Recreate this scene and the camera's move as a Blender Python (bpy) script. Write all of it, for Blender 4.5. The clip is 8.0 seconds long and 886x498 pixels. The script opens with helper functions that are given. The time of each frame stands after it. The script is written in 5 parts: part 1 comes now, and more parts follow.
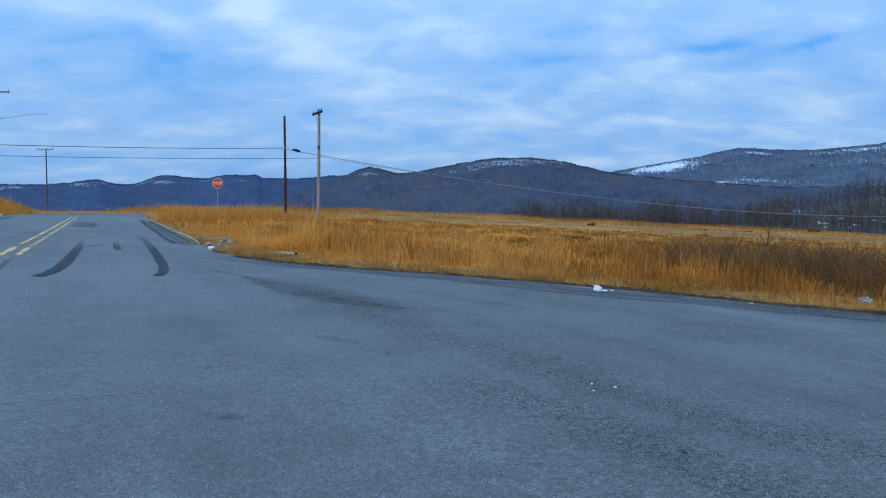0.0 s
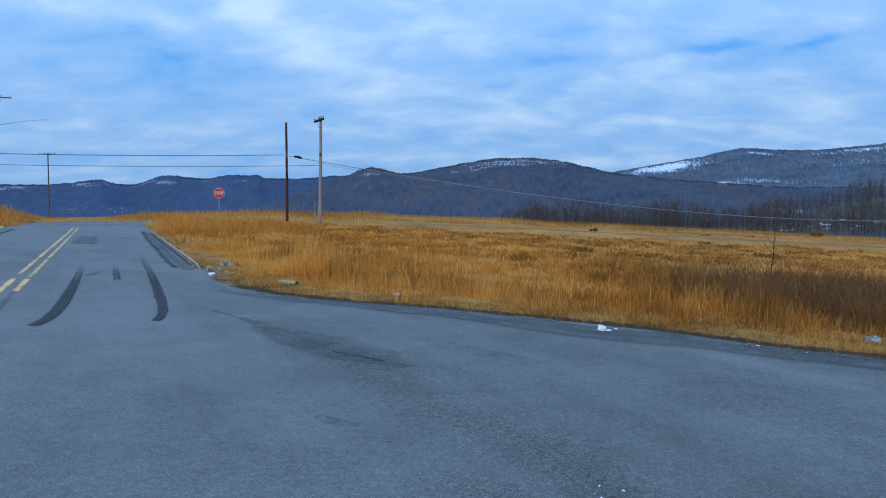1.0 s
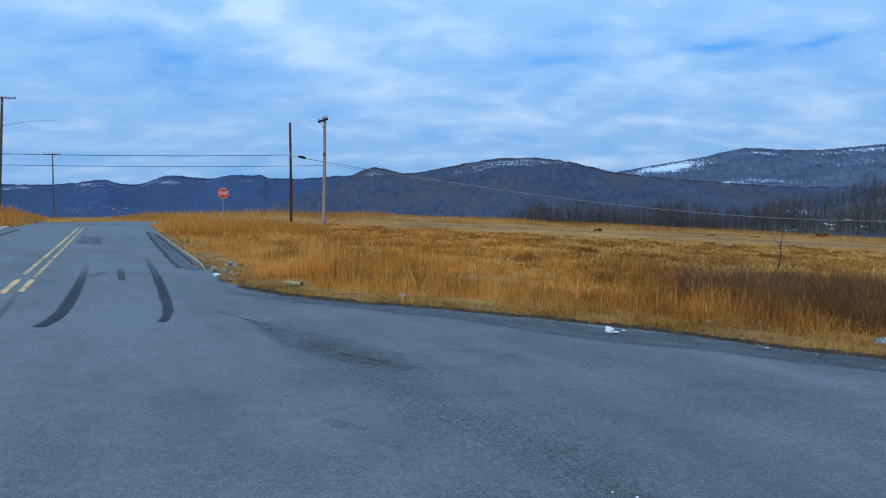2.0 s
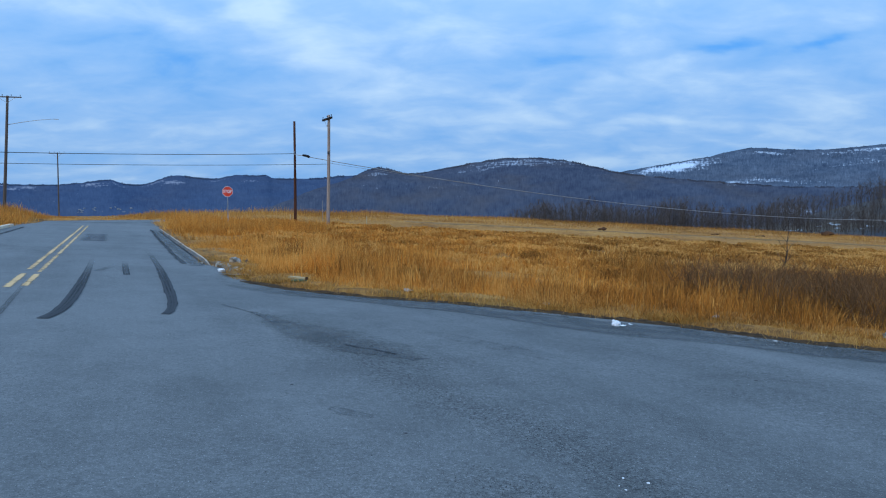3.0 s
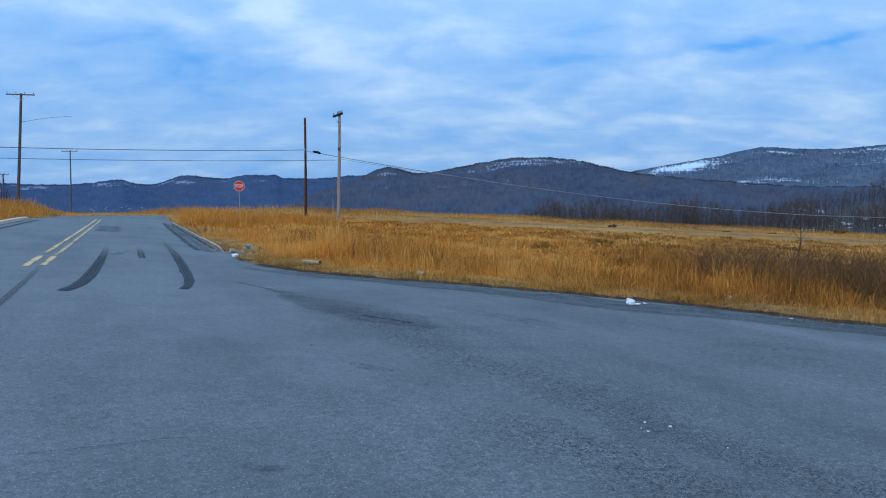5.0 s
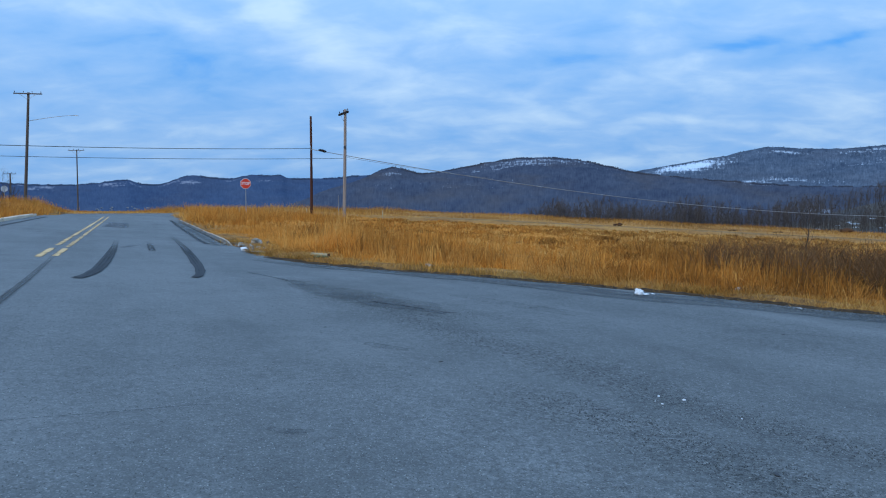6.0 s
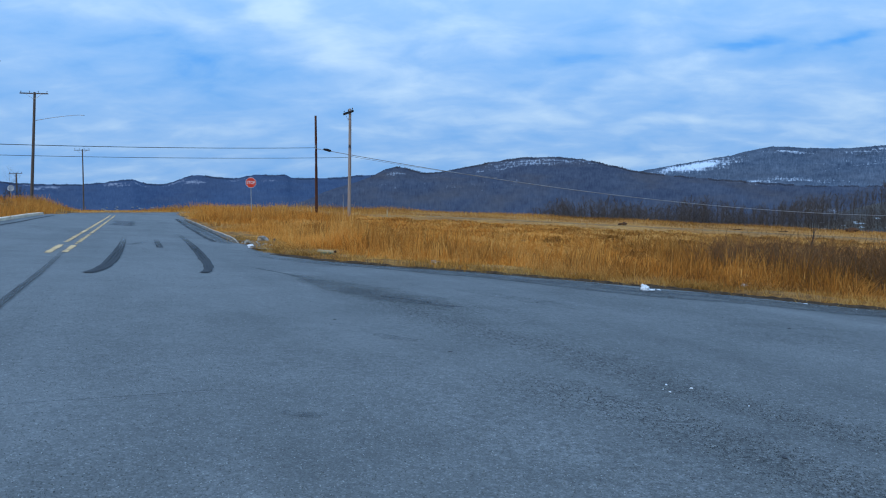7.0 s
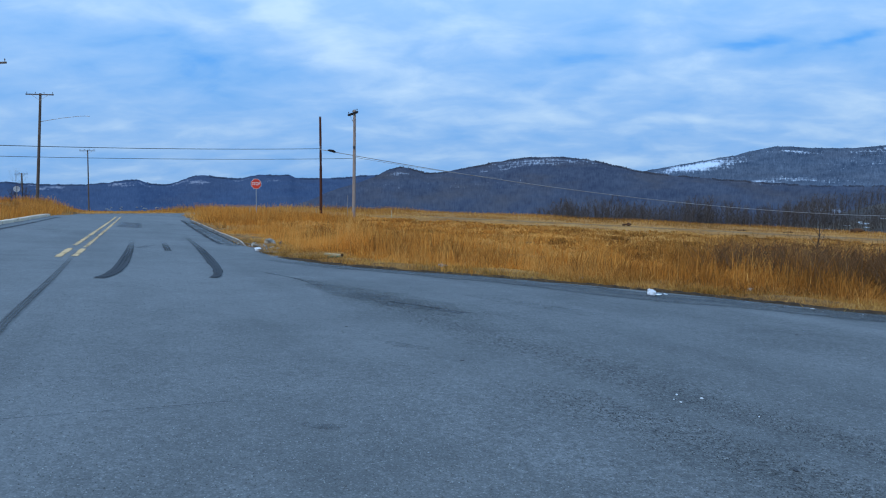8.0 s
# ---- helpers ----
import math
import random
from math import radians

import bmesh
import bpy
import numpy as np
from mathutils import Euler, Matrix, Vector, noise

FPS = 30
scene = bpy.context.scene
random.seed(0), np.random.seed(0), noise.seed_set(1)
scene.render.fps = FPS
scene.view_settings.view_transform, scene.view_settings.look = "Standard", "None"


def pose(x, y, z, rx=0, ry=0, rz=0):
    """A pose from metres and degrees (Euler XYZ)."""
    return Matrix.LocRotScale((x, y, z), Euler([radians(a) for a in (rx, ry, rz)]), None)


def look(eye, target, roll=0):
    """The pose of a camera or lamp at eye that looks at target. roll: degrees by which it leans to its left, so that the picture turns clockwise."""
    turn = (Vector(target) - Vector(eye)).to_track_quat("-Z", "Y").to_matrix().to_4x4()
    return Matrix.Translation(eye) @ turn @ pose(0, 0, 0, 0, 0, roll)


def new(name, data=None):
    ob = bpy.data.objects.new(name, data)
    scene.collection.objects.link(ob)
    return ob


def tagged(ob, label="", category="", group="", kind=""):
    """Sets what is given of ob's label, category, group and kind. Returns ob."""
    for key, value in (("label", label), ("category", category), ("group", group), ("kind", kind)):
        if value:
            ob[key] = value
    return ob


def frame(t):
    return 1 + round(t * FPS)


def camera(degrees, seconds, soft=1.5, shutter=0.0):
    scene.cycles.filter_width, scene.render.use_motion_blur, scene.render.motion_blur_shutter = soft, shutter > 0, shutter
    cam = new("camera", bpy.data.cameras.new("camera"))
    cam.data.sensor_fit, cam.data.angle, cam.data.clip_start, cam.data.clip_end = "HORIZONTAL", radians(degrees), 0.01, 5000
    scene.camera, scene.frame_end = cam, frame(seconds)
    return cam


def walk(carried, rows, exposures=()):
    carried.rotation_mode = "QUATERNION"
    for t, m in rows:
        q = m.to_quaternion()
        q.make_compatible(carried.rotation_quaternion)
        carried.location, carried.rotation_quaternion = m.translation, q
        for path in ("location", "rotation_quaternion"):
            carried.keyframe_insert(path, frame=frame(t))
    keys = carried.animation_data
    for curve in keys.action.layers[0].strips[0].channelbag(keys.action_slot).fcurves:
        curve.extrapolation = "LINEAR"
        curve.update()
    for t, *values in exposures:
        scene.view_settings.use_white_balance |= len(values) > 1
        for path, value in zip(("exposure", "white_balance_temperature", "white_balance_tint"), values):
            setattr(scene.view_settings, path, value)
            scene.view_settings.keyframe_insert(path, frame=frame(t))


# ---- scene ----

# ---------------------------------------------------------------- camera
cam = camera(64.3, 8.0, soft=1.1)
PATH = [
    # seconds, x, y, z, yaw, pitch
    (0.0, 0.000, 0.000, 1.080, 0.000, -3.487),
    (0.5, 0.001, 0.107, 1.401, 0.065, -3.486),
    (1.0, -0.007, 0.170, 1.679, 0.145, -3.478),
    (1.5, -0.034, 0.201, 1.710, 0.271, -3.476),
    (3.0, -0.077, 0.290, 1.579, 0.743, -3.483),
    (3.5, -0.100, 0.282, 1.517, 0.894, -3.485),
    (4.0, -0.104, 0.282, 1.430, 1.070, -3.491),
    (4.5, -0.122, 0.266, 1.337, 1.283, -3.495),
    (6.0, -0.226, 0.168, 1.105, 1.870, -3.503),
    (6.5, -0.240, 0.141, 1.059, 2.043, -3.511),
    (7.0, -0.260, 0.108, 1.048, 2.210, -3.517),
    (7.5, -0.290, 0.074, 1.075, 2.364, -3.519),
    (8.0, -0.319, 0.047, 1.124, 2.503, -3.520),
]
walk(cam, [(t, pose(x, y, z, 90 + p, 0, w)) for t, x, y, z, w, p in PATH], exposures=[(0.0, 0.0, 6060, 3), (8.0, 0.0, 6060, 3)])

# ---------------------------------------------------------------- sky and sun
SUN_EL, SUN_AZ = 34.0, 215.0      # degrees; azimuth clockwise from +y


def node(nt, kind, **values):
    n = nt.nodes.new(kind)
    for key, value in values.items():
        if key in n.inputs:
            n.inputs[key].default_value = value
    return n


def math_node(nt, op, a, b=None, clamp=False):
    n = nt.nodes.new("ShaderNodeMath")
    n.operation, n.use_clamp = op, clamp
    for i, v in enumerate((a, b)):
        if v is None:
            continue
        if isinstance(v, (int, float)):
            n.inputs[i].default_value = v
        else:
            nt.links.new(v, n.inputs[i])
    return n.outputs[0]


def ramp(nt, fac, stops):
    n = nt.nodes.new("ShaderNodeValToRGB")
    while len(n.color_ramp.elements) < len(stops):
        n.color_ramp.elements.new(0.5)
    for e, (p, c) in zip(n.color_ramp.elements, stops):
        e.position = p
        e.color = (c, c, c, 1) if isinstance(c, (int, float)) else (*c, 1)
    nt.links.new(fac, n.inputs[0])
    return n.outputs[0]


def mix(nt, fac, a, b, mode="MIX"):
    n = nt.nodes.new("ShaderNodeMix")
    n.data_type, n.blend_type = "RGBA", mode
    for sock, v in ((n.inputs[0], fac), (n.inputs[6], a), (n.inputs[7], b)):
        if isinstance(v, (int, float)):
            sock.default_value = v
        elif isinstance(v, tuple):
            sock.default_value = (*v, 1)
        else:
            nt.links.new(v, sock)
    return n.outputs[2]


def noise_tex(nt, vec, scale, detail=4.0, rough=0.55, distortion=0.0):
    n = node(nt, "ShaderNodeTexNoise", Scale=scale, Detail=detail, Roughness=rough, Distortion=distortion)
    nt.links.new(vec, n.inputs["Vector"])
    return n.outputs[0]


def mapped(nt, vec, scale=(1, 1, 1), rot=(0, 0, 0), loc=(0, 0, 0)):
    n = nt.nodes.new("ShaderNodeMapping")
    n.inputs["Scale"].default_value, n.inputs["Rotation"].default_value, n.inputs["Location"].default_value = scale, rot, loc
    nt.links.new(vec, n.inputs[0])
    return n.outputs[0]


def build_sky():
    world = bpy.data.worlds.new("sky")
    scene.world = world
    world.use_nodes = True
    nt = world.node_tree
    nt.nodes.clear()
    out, bg = nt.nodes.new("ShaderNodeOutputWorld"), nt.nodes.new("ShaderNodeBackground")
    nt.links.new(bg.outputs[0], out.inputs[0])
    bg.inputs[1].default_value = 0.1
    sky = nt.nodes.new("ShaderNodeTexSky")
    sky.sky_type, sky.sun_disc = "NISHITA", False
    sky.sun_elevation, sky.sun_rotation = radians(SUN_EL), radians(SUN_AZ)
    sky.air_density, sky.dust_density, sky.ozone_density = 1.0, 0.6, 2.0
    co = nt.nodes.new("ShaderNodeTexCoord").outputs["Generated"]
    sep = nt.nodes.new("ShaderNodeSeparateXYZ")
    nt.links.new(co, sep.inputs[0])
    up = math_node(nt, "ADD", math_node(nt, "MAXIMUM", sep.outputs[2], 0.0), 0.26)
    flat = nt.nodes.new("ShaderNodeCombineXYZ")
    nt.links.new(math_node(nt, "DIVIDE", sep.outputs[0], up), flat.inputs[0])
    nt.links.new(math_node(nt, "DIVIDE", sep.outputs[1], up), flat.inputs[1])
    plane = flat.outputs[0]
    # layered cloud deck: broad sheets, streaks and fine texture
    broad = noise_tex(nt, mapped(nt, plane, (0.75, 0.9, 1), (0, 0, 0.35), (2.34, 1.44, 0)), 1.0, 2.0, 0.5, 0.3)
    streak = noise_tex(nt, mapped(nt, plane, (1.3, 2.3, 1), (0, 0, 0.12), (6.6, 4.2, 0)), 1.0, 4.0, 0.5, 0.4)
    fine = noise_tex(nt, mapped(nt, plane, (4.4, 6.0, 1), (0, 0, 0.2)), 1.0, 5.0, 0.55, 0.3)
    # its single sheets, bright billows and thin places ahead: sideways and up over ahead, half length, half width, tilt, amount
    ahead = math_node(nt, "MAXIMUM", sep.outputs[1], 0.05)
    side, high = math_node(nt, "DIVIDE", sep.outputs[0], ahead), math_node(nt, "DIVIDE", sep.outputs[2], ahead)
    at = nt.nodes.new("ShaderNodeCombineXYZ")
    nt.links.new(side, at.inputs[0])
    nt.links.new(high, at.inputs[1])
    curl = node(nt, "ShaderNodeTexNoise", Scale=1.0, Detail=3.0, Roughness=0.6)
    nt.links.new(mapped(nt, at.outputs[0], (9.0, 24.0, 1)), curl.inputs["Vector"])
    pull = nt.nodes.new("ShaderNodeVectorMath")
    pull.operation = "MULTIPLY_ADD"
    pull.inputs[1].default_value, pull.inputs[2].default_value = (0.10, 0.036, 0), (-0.05, -0.018, 0)
    nt.links.new(curl.outputs["Color"], pull.inputs[0])
    bent = nt.nodes.new("ShaderNodeVectorMath")
    bent.operation = "ADD"
    nt.links.new(at.outputs[0], bent.inputs[0])
    nt.links.new(pull.outputs[0], bent.inputs[1])
    dens = math_node(nt, "ADD", math_node(nt, "MULTIPLY", broad, 0.10), math_node(nt, "MULTIPLY", streak, 0.20))
    dens = math_node(nt, "ADD", dens, math_node(nt, "MULTIPLY", fine, 0.30))
    dens = math_node(nt, "ADD", dens, 0.214)
    billows = ((-0.277, 0.275, 0.060, 0.030, -0.2, 0.135), (-0.20, 0.232, 0.10, 0.026, -0.42, 0.075), (-0.13, 0.215, 0.10, 0.035, -0.1, 0.03), (-0.125, 0.155, 0.14, 0.020, -0.40, 0.05),
               (-0.46, 0.270, 0.17, 0.014, -0.17, 0.035), (-0.504, 0.115, 0.035, 0.009, -0.05, 0.06), (-0.40, 0.100, 0.22, 0.018, 0.0, 0.025), (-0.60, 0.165, 0.10, 0.02, -0.1, 0.02))
    sheets = ((0.045, 0.232, 0.075, 0.022, -0.1, 0.055), (0.248, 0.245, 0.05, 0.03, 0.2, 0.035), (0.305, 0.196, 0.075, 0.018, 0.33, 0.065), (0.537, 0.250, 0.07, 0.011, 0.1, 0.04),
              (0.42, 0.178, 0.10, 0.022, 0.1, 0.05), (0.080, 0.143, 0.07, 0.010, -0.1, 0.055), (0.10, 0.123, 0.08, 0.011, 0.0, 0.05), (0.215, 0.064, 0.09, 0.012, 0.05, 0.06))
    tufts_ = ((0.30, 0.119, 0.05, 0.008, -0.05, 0.05), (0.43, 0.110, 0.05, 0.009, 0.0, 0.05), (0.53, 0.132, 0.06, 0.012, 0.1, 0.03), (0.52, 0.085, 0.10, 0.010, 0.0, 0.02), (0.45, 0.275, 0.20, 0.02, 0.0, 0.02), (-0.08, 0.066, 0.09, 0.01, 0.0, 0.03), (0.42, 0.095, 0.30, 0.04, 0.0, 0.035))
    gaps = ((0.118, 0.206, 0.07, 0.015, 0.05, -0.115), (0.155, 0.174, 0.06, 0.014, 0.3, -0.09), (0.070, 0.166, 0.035, 0.008, 0.2, -0.05), (0.367, 0.2195, 0.070, 0.0085, 0.13, -0.13),
            (0.514, 0.226, 0.055, 0.008, 0.2, -0.13), (0.46, 0.204, 0.09, 0.010, 0.1, -0.05), (-0.075, 0.222, 0.014, 0.018, 0.0, -0.05), (-0.085, 0.195, 0.05, 0.006, 0.0, -0.03))
    thin = ((-0.20, 0.245, 0.45, 0.07, 0.0, -0.016), (-0.39, 0.218, 0.17, 0.026, -0.17, -0.085), (-0.33, 0.168, 0.16, 0.026, -0.15, -0.072), (-0.28, 0.125, 0.10, 0.014, -0.2, -0.03), (0.15, 0.258, 0.09, 0.026, 0.1, -0.03), (0.243, 0.137, 0.06, 0.014, 0.1, -0.035), (0.05, 0.090, 0.12, 0.012, 0.0, -0.04), (-0.35, 0.070, 0.25, 0.012, 0.0, -0.02))
    for k, e, rk, re, tilt, amount in billows + sheets + tufts_ + gaps + thin:
        m = nt.nodes.new("ShaderNodeMapping")
        m.vector_type = "TEXTURE"
        m.inputs["Location"].default_value, m.inputs["Rotation"].default_value, m.inputs["Scale"].default_value = (k, e, 0), (0, 0, tilt), (rk, re, 1)
        nt.links.new(bent.outputs[0], m.inputs[0])
        d = nt.nodes.new("ShaderNodeVectorMath")
        d.operation = "DOT_PRODUCT"
        nt.links.new(m.outputs[0], d.inputs[0])
        nt.links.new(m.outputs[0], d.inputs[1])
        dens = math_node(nt, "ADD", dens, math_node(nt, "MULTIPLY", math_node(nt, "POWER", 0.3679, d.outputs["Value"]), amount))
    cover = ramp(nt, dens, [(0.30, 0.80), (0.40, 0.95), (0.46, 1.0)])
    low = ramp(nt, sep.outputs[2], [(0.0, 1.0), (0.10, 0.75), (0.30, 0.0)])
    cover = math_node(nt, "MAXIMUM", cover, low)
    glow = ramp(nt, dens, [(0.34, (1.0, 3.6, 9.0)), (0.43, (2.35, 4.6, 8.7)), (0.52, (3.35, 5.35, 8.9)), (0.64, (5.5, 7.1, 9.5))])
    tall = math_node(nt, "MULTIPLY", math_node(nt, "ADD", math_node(nt, "MULTIPLY", sep.outputs[2], 1.0), 0.85), 1.0)
    clouds = nt.nodes.new("ShaderNodeVectorMath")
    clouds.operation = "SCALE"
    nt.links.new(glow, clouds.inputs[0])
    nt.links.new(tall, clouds.inputs["Scale"])
    nt.links.new(mix(nt, cover, sky.outputs[0], clouds.outputs[0]), bg.inputs[0])


build_sky()
sun_data = bpy.data.lights.new("sun", "SUN")
sun_data.energy, sun_data.angle, sun_data.color = 1.4, radians(14), (1.0, 0.93, 0.84)
sun = new("sun", sun_data)
az, el = radians(SUN_AZ), radians(SUN_EL)
sun.matrix_world = look((40 * math.sin(az), 40 * math.cos(az), 40 * math.tan(el)), (0, 0, 0))


# ---------------------------------------------------------------- materials
def material(name, rough=0.8, spec=0.3, metal=0.0):
    m = bpy.data.materials.new(name)
    m.use_nodes = True
    nt = m.node_tree
    b = nt.nodes["Principled BSDF"]
    b.inputs["Roughness"].default_value = rough
    b.inputs["Specular IOR Level"].default_value = spec
    b.inputs["Metallic"].default_value = metal
    co = nt.nodes.new("ShaderNodeTexCoord").outputs["Object"]
    return m, nt, b, co


def bump(nt, b, height, strength, distance):
    n = nt.nodes.new("ShaderNodeBump")
    n.inputs["Strength"].default_value, n.inputs["Distance"].default_value = strength, distance
    nt.links.new(height, n.inputs["Height"])
    nt.links.new(n.outputs[0], b.inputs["Normal"])


def worn(name, dark, light, scale=3.0, fine=40.0, rough=0.8, spec=0.3, metal=0.0, relief=0.003, stretch=(1, 1, 1)):
    """A weathered surface: colour between dark and light at a broad and a fine scale, with fine relief."""
    m, nt, b, co = material(name, rough, spec, metal)
    v = mapped(nt, co, stretch)
    n1, n2 = noise_tex(nt, v, scale, 4), noise_tex(nt, v, fine, 3, 0.7)
    f = math_node(nt, "ADD", math_node(nt, "MULTIPLY", n1, 0.6), math_node(nt, "MULTIPLY", n2, 0.4))
    nt.links.new(ramp(nt, f, [(0.36, dark), (0.64, light)]), b.inputs["Base Color"])
    bump(nt, b, n2, 0.6, relief)
    return m


ROAD_U, ROAD_N = Vector((-0.4325, 0.9016)), Vector((0.9016, 0.4325))     # along the main road, and across it to its right
ROAD_TURN = math.atan2(-ROAD_U.x, ROAD_U.y)


def asphalt(name, dark, light, coarse=0.5, streaks=0.5):
    """Old asphalt: aggregate, ravelled patches, wheel tracks along the road, faint stains."""
    m, nt, b, co = material(name, 0.78, 0.35)
    grain = node(nt, "ShaderNodeTexVoronoi", Scale=55.0)
    nt.links.new(co, grain.inputs["Vector"])
    tiny = noise_tex(nt, co, 120.0, 2, 0.7)
    mid = noise_tex(nt, co, 9.0, 5, 0.65)
    big = noise_tex(nt, co, 0.35, 4, 0.55, 0.6)
    along = noise_tex(nt, mapped(nt, mapped(nt, co, (1, 1, 1), (0, 0, -ROAD_TURN)), (1.1, 0.08, 1)), 1.0, 4, 0.55, 0.3)
    sweep = noise_tex(nt, mapped(nt, mapped(nt, co, (1, 1, 1), (0, 0, -0.62)), (0.85, 0.13, 1)), 1.0, 4, 0.55, 0.4)
    # wheel paths: worn open where cars turn ("ravel" above nought on the mesh), polished smooth beside (below nought)
    at = nt.nodes.new("ShaderNodeAttribute")
    at.attribute_name = "ravel"
    sweep = math_node(nt, "ADD", math_node(nt, "ADD", math_node(nt, "MULTIPLY", sweep, 0.7), 0.135), math_node(nt, "MULTIPLY", math_node(nt, "MULTIPLY", at.outputs["Fac"], mid), 0.42))
    f = math_node(nt, "ADD", math_node(nt, "MULTIPLY", big, 0.45), math_node(nt, "MULTIPLY", along, streaks * 0.55))
    f = math_node(nt, "ADD", f, math_node(nt, "MULTIPLY", math_node(nt, "SUBTRACT", noise_tex(nt, co, 1.5, 3, 0.6, 0.5), 0.5), 0.30))
    f = math_node(nt, "ADD", f, math_node(nt, "MULTIPLY", at.outputs["Fac"], 0.01))
    f = math_node(nt, "ADD", f, math_node(nt, "ADD", math_node(nt, "MULTIPLY", mid, 0.12), 0.05))
    f = math_node(nt, "ADD", f, math_node(nt, "MULTIPLY", math_node(nt, "SUBTRACT", tiny, 0.3), 0.42))
    # the side road was laid with a darker mix ("side" on the mesh)
    mixed = nt.nodes.new("ShaderNodeAttribute")
    mixed.attribute_name = "side"
    f = math_node(nt, "SUBTRACT", f, math_node(nt, "MULTIPLY", mixed.outputs["Fac"], 0.082))
    base = ramp(nt, f, [(0.36, dark), (0.66, light)])
    # dark pits between the stones where the binder has worn away
    ravel = math_node(nt, "MULTIPLY", ramp(nt, sweep, [(0.47, 0.0), (0.66, 0.9)]), coarse)
    pits = math_node(nt, "MULTIPLY", ramp(nt, noise_tex(nt, co, 62.0, 3, 0.6), [(0.36, 1.0), (0.49, 0.0)]), ravel)
    holes = math_node(nt, "MULTIPLY", ramp(nt, noise_tex(nt, co, 23.0, 3, 0.65), [(0.36, 0.95), (0.48, 0.0)]), math_node(nt, "MULTIPLY", at.outputs["Fac"], 1.0, True))
    pits = math_node(nt, "MAXIMUM", pits, holes)
    pale = math_node(nt, "MULTIPLY", ramp(nt, grain.outputs["Distance"], [(0.14, 1.0), (0.32, 0.0)]), 0.42)
    col = mix(nt, pits, base, tuple(0.30 * c for c in dark))
    col = mix(nt, pale, col, tuple(min(1.0, 2.1 * c) for c in light))
    fleck = math_node(nt, "ADD", math_node(nt, "MULTIPLY", noise_tex(nt, co, 46.0, 2, 0.6), 0.45), math_node(nt, "MULTIPLY", tiny, 0.25))
    fleck = math_node(nt, "ADD", fleck, math_node(nt, "MULTIPLY", noise_tex(nt, co, 19.0, 2, 0.6), 0.30))
    fleck = ramp(nt, fleck, [(0.36, 0.50), (0.50, 0.98), (0.64, 1.62)])
    rough_here = ramp(nt, sweep, [(0.38, 0.50), (0.60, 1.0)])
    col = mix(nt, rough_here, col, mix(nt, 1.0, col, fleck, "MULTIPLY"))
    nt.links.new(col, b.inputs["Base Color"])
    h = math_node(nt, "SUBTRACT", math_node(nt, "ADD", mid, math_node(nt, "MULTIPLY", tiny, 0.5)), math_node(nt, "MULTIPLY", pits, 1.2))
    bump(nt, b, h, 0.55, 0.006)
    return m


M_ROAD = asphalt("old grey asphalt", (0.069, 0.072, 0.071), (0.141, 0.145, 0.143), 0.6, 0.6)
M_APRON = asphalt("coarse dark asphalt", (0.058, 0.060, 0.061), (0.140, 0.144, 0.141), 1.0, 0.2)
M_PATCH = asphalt("asphalt patch", (0.075, 0.078, 0.084), (0.125, 0.128, 0.135), 0.5, 0.3)
M_LANE = worn("gravelly field lane", (0.17, 0.092, 0.040), (0.34, 0.21, 0.105), 0.35, 5.0, 1.0, 0.0)
# next two: shade on the face and sky light on the top, painted in
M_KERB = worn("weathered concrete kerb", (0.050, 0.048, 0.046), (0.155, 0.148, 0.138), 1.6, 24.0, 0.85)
M_KERB_LIT_TOP = worn("sky-lit concrete kerb top", (0.26, 0.21, 0.155), (0.48, 0.395, 0.30), 1.6, 24.0, 0.85)
M_KERB_PALE = worn("pale newer concrete kerb", (0.55, 0.42, 0.29), (0.84, 0.67, 0.48), 1.2, 24.0, 0.85)
M_STONE = worn("broken concrete rubble", (0.11, 0.088, 0.062), (0.58, 0.51, 0.42), 6.0, 40.0, 0.85)
M_GALV = worn("galvanised steel", (0.28, 0.29, 0.30), (0.45, 0.46, 0.47), 4.0, 60.0, 0.45, 0.5, 0.8, 0.0005)
M_SIGNBACK = worn("bare aluminium sign back", (0.45, 0.46, 0.47), (0.62, 0.63, 0.64), 3.0, 40.0, 0.5, 0.5, 0.5, 0.0005)
M_RED = worn("red reflective sheeting", (0.55, 0.026, 0.007), (0.70, 0.050, 0.012), 3.0, 60.0, 0.45, 0.5, 0.0, 0.0003)
M_WHITE = worn("white reflective sheeting", (0.70, 0.70, 0.68), (0.84, 0.84, 0.82), 3.0, 60.0, 0.45, 0.5, 0.0, 0.0003)
M_POLE_RED = worn("creosoted red-brown pole wood", (0.030, 0.012, 0.008), (0.110, 0.039, 0.021), 2.0, 30.0, 0.85, 0.2, 0.0, 0.004, (6, 6, 0.25))
M_POLE_GREY = worn("weathered grey pole wood", (0.19, 0.14, 0.115), (0.42, 0.33, 0.275), 2.0, 30.0, 0.85, 0.2, 0.0, 0.004, (6, 6, 0.25))
M_POLE_DARK = worn("dark brown pole wood", (0.055, 0.042, 0.036), (0.14, 0.11, 0.09), 2.0, 30.0, 0.85, 0.2, 0.0, 0.004, (6, 6, 0.25))
M_ARM = worn("blackened crossarm timber", (0.007, 0.006, 0.006), (0.020, 0.016, 0.015), 2.0, 30.0, 0.85, 0.2, 0.0, 0.003)
M_WIRE = worn("black cable sheath", (0.030, 0.030, 0.032), (0.055, 0.055, 0.06), 2.0, 40.0, 0.6)
M_WIRE_PALE = worn("bare aluminium cable", (0.21, 0.20, 0.195), (0.34, 0.325, 0.31), 2.0, 40.0, 0.5, 0.5, 0.3)
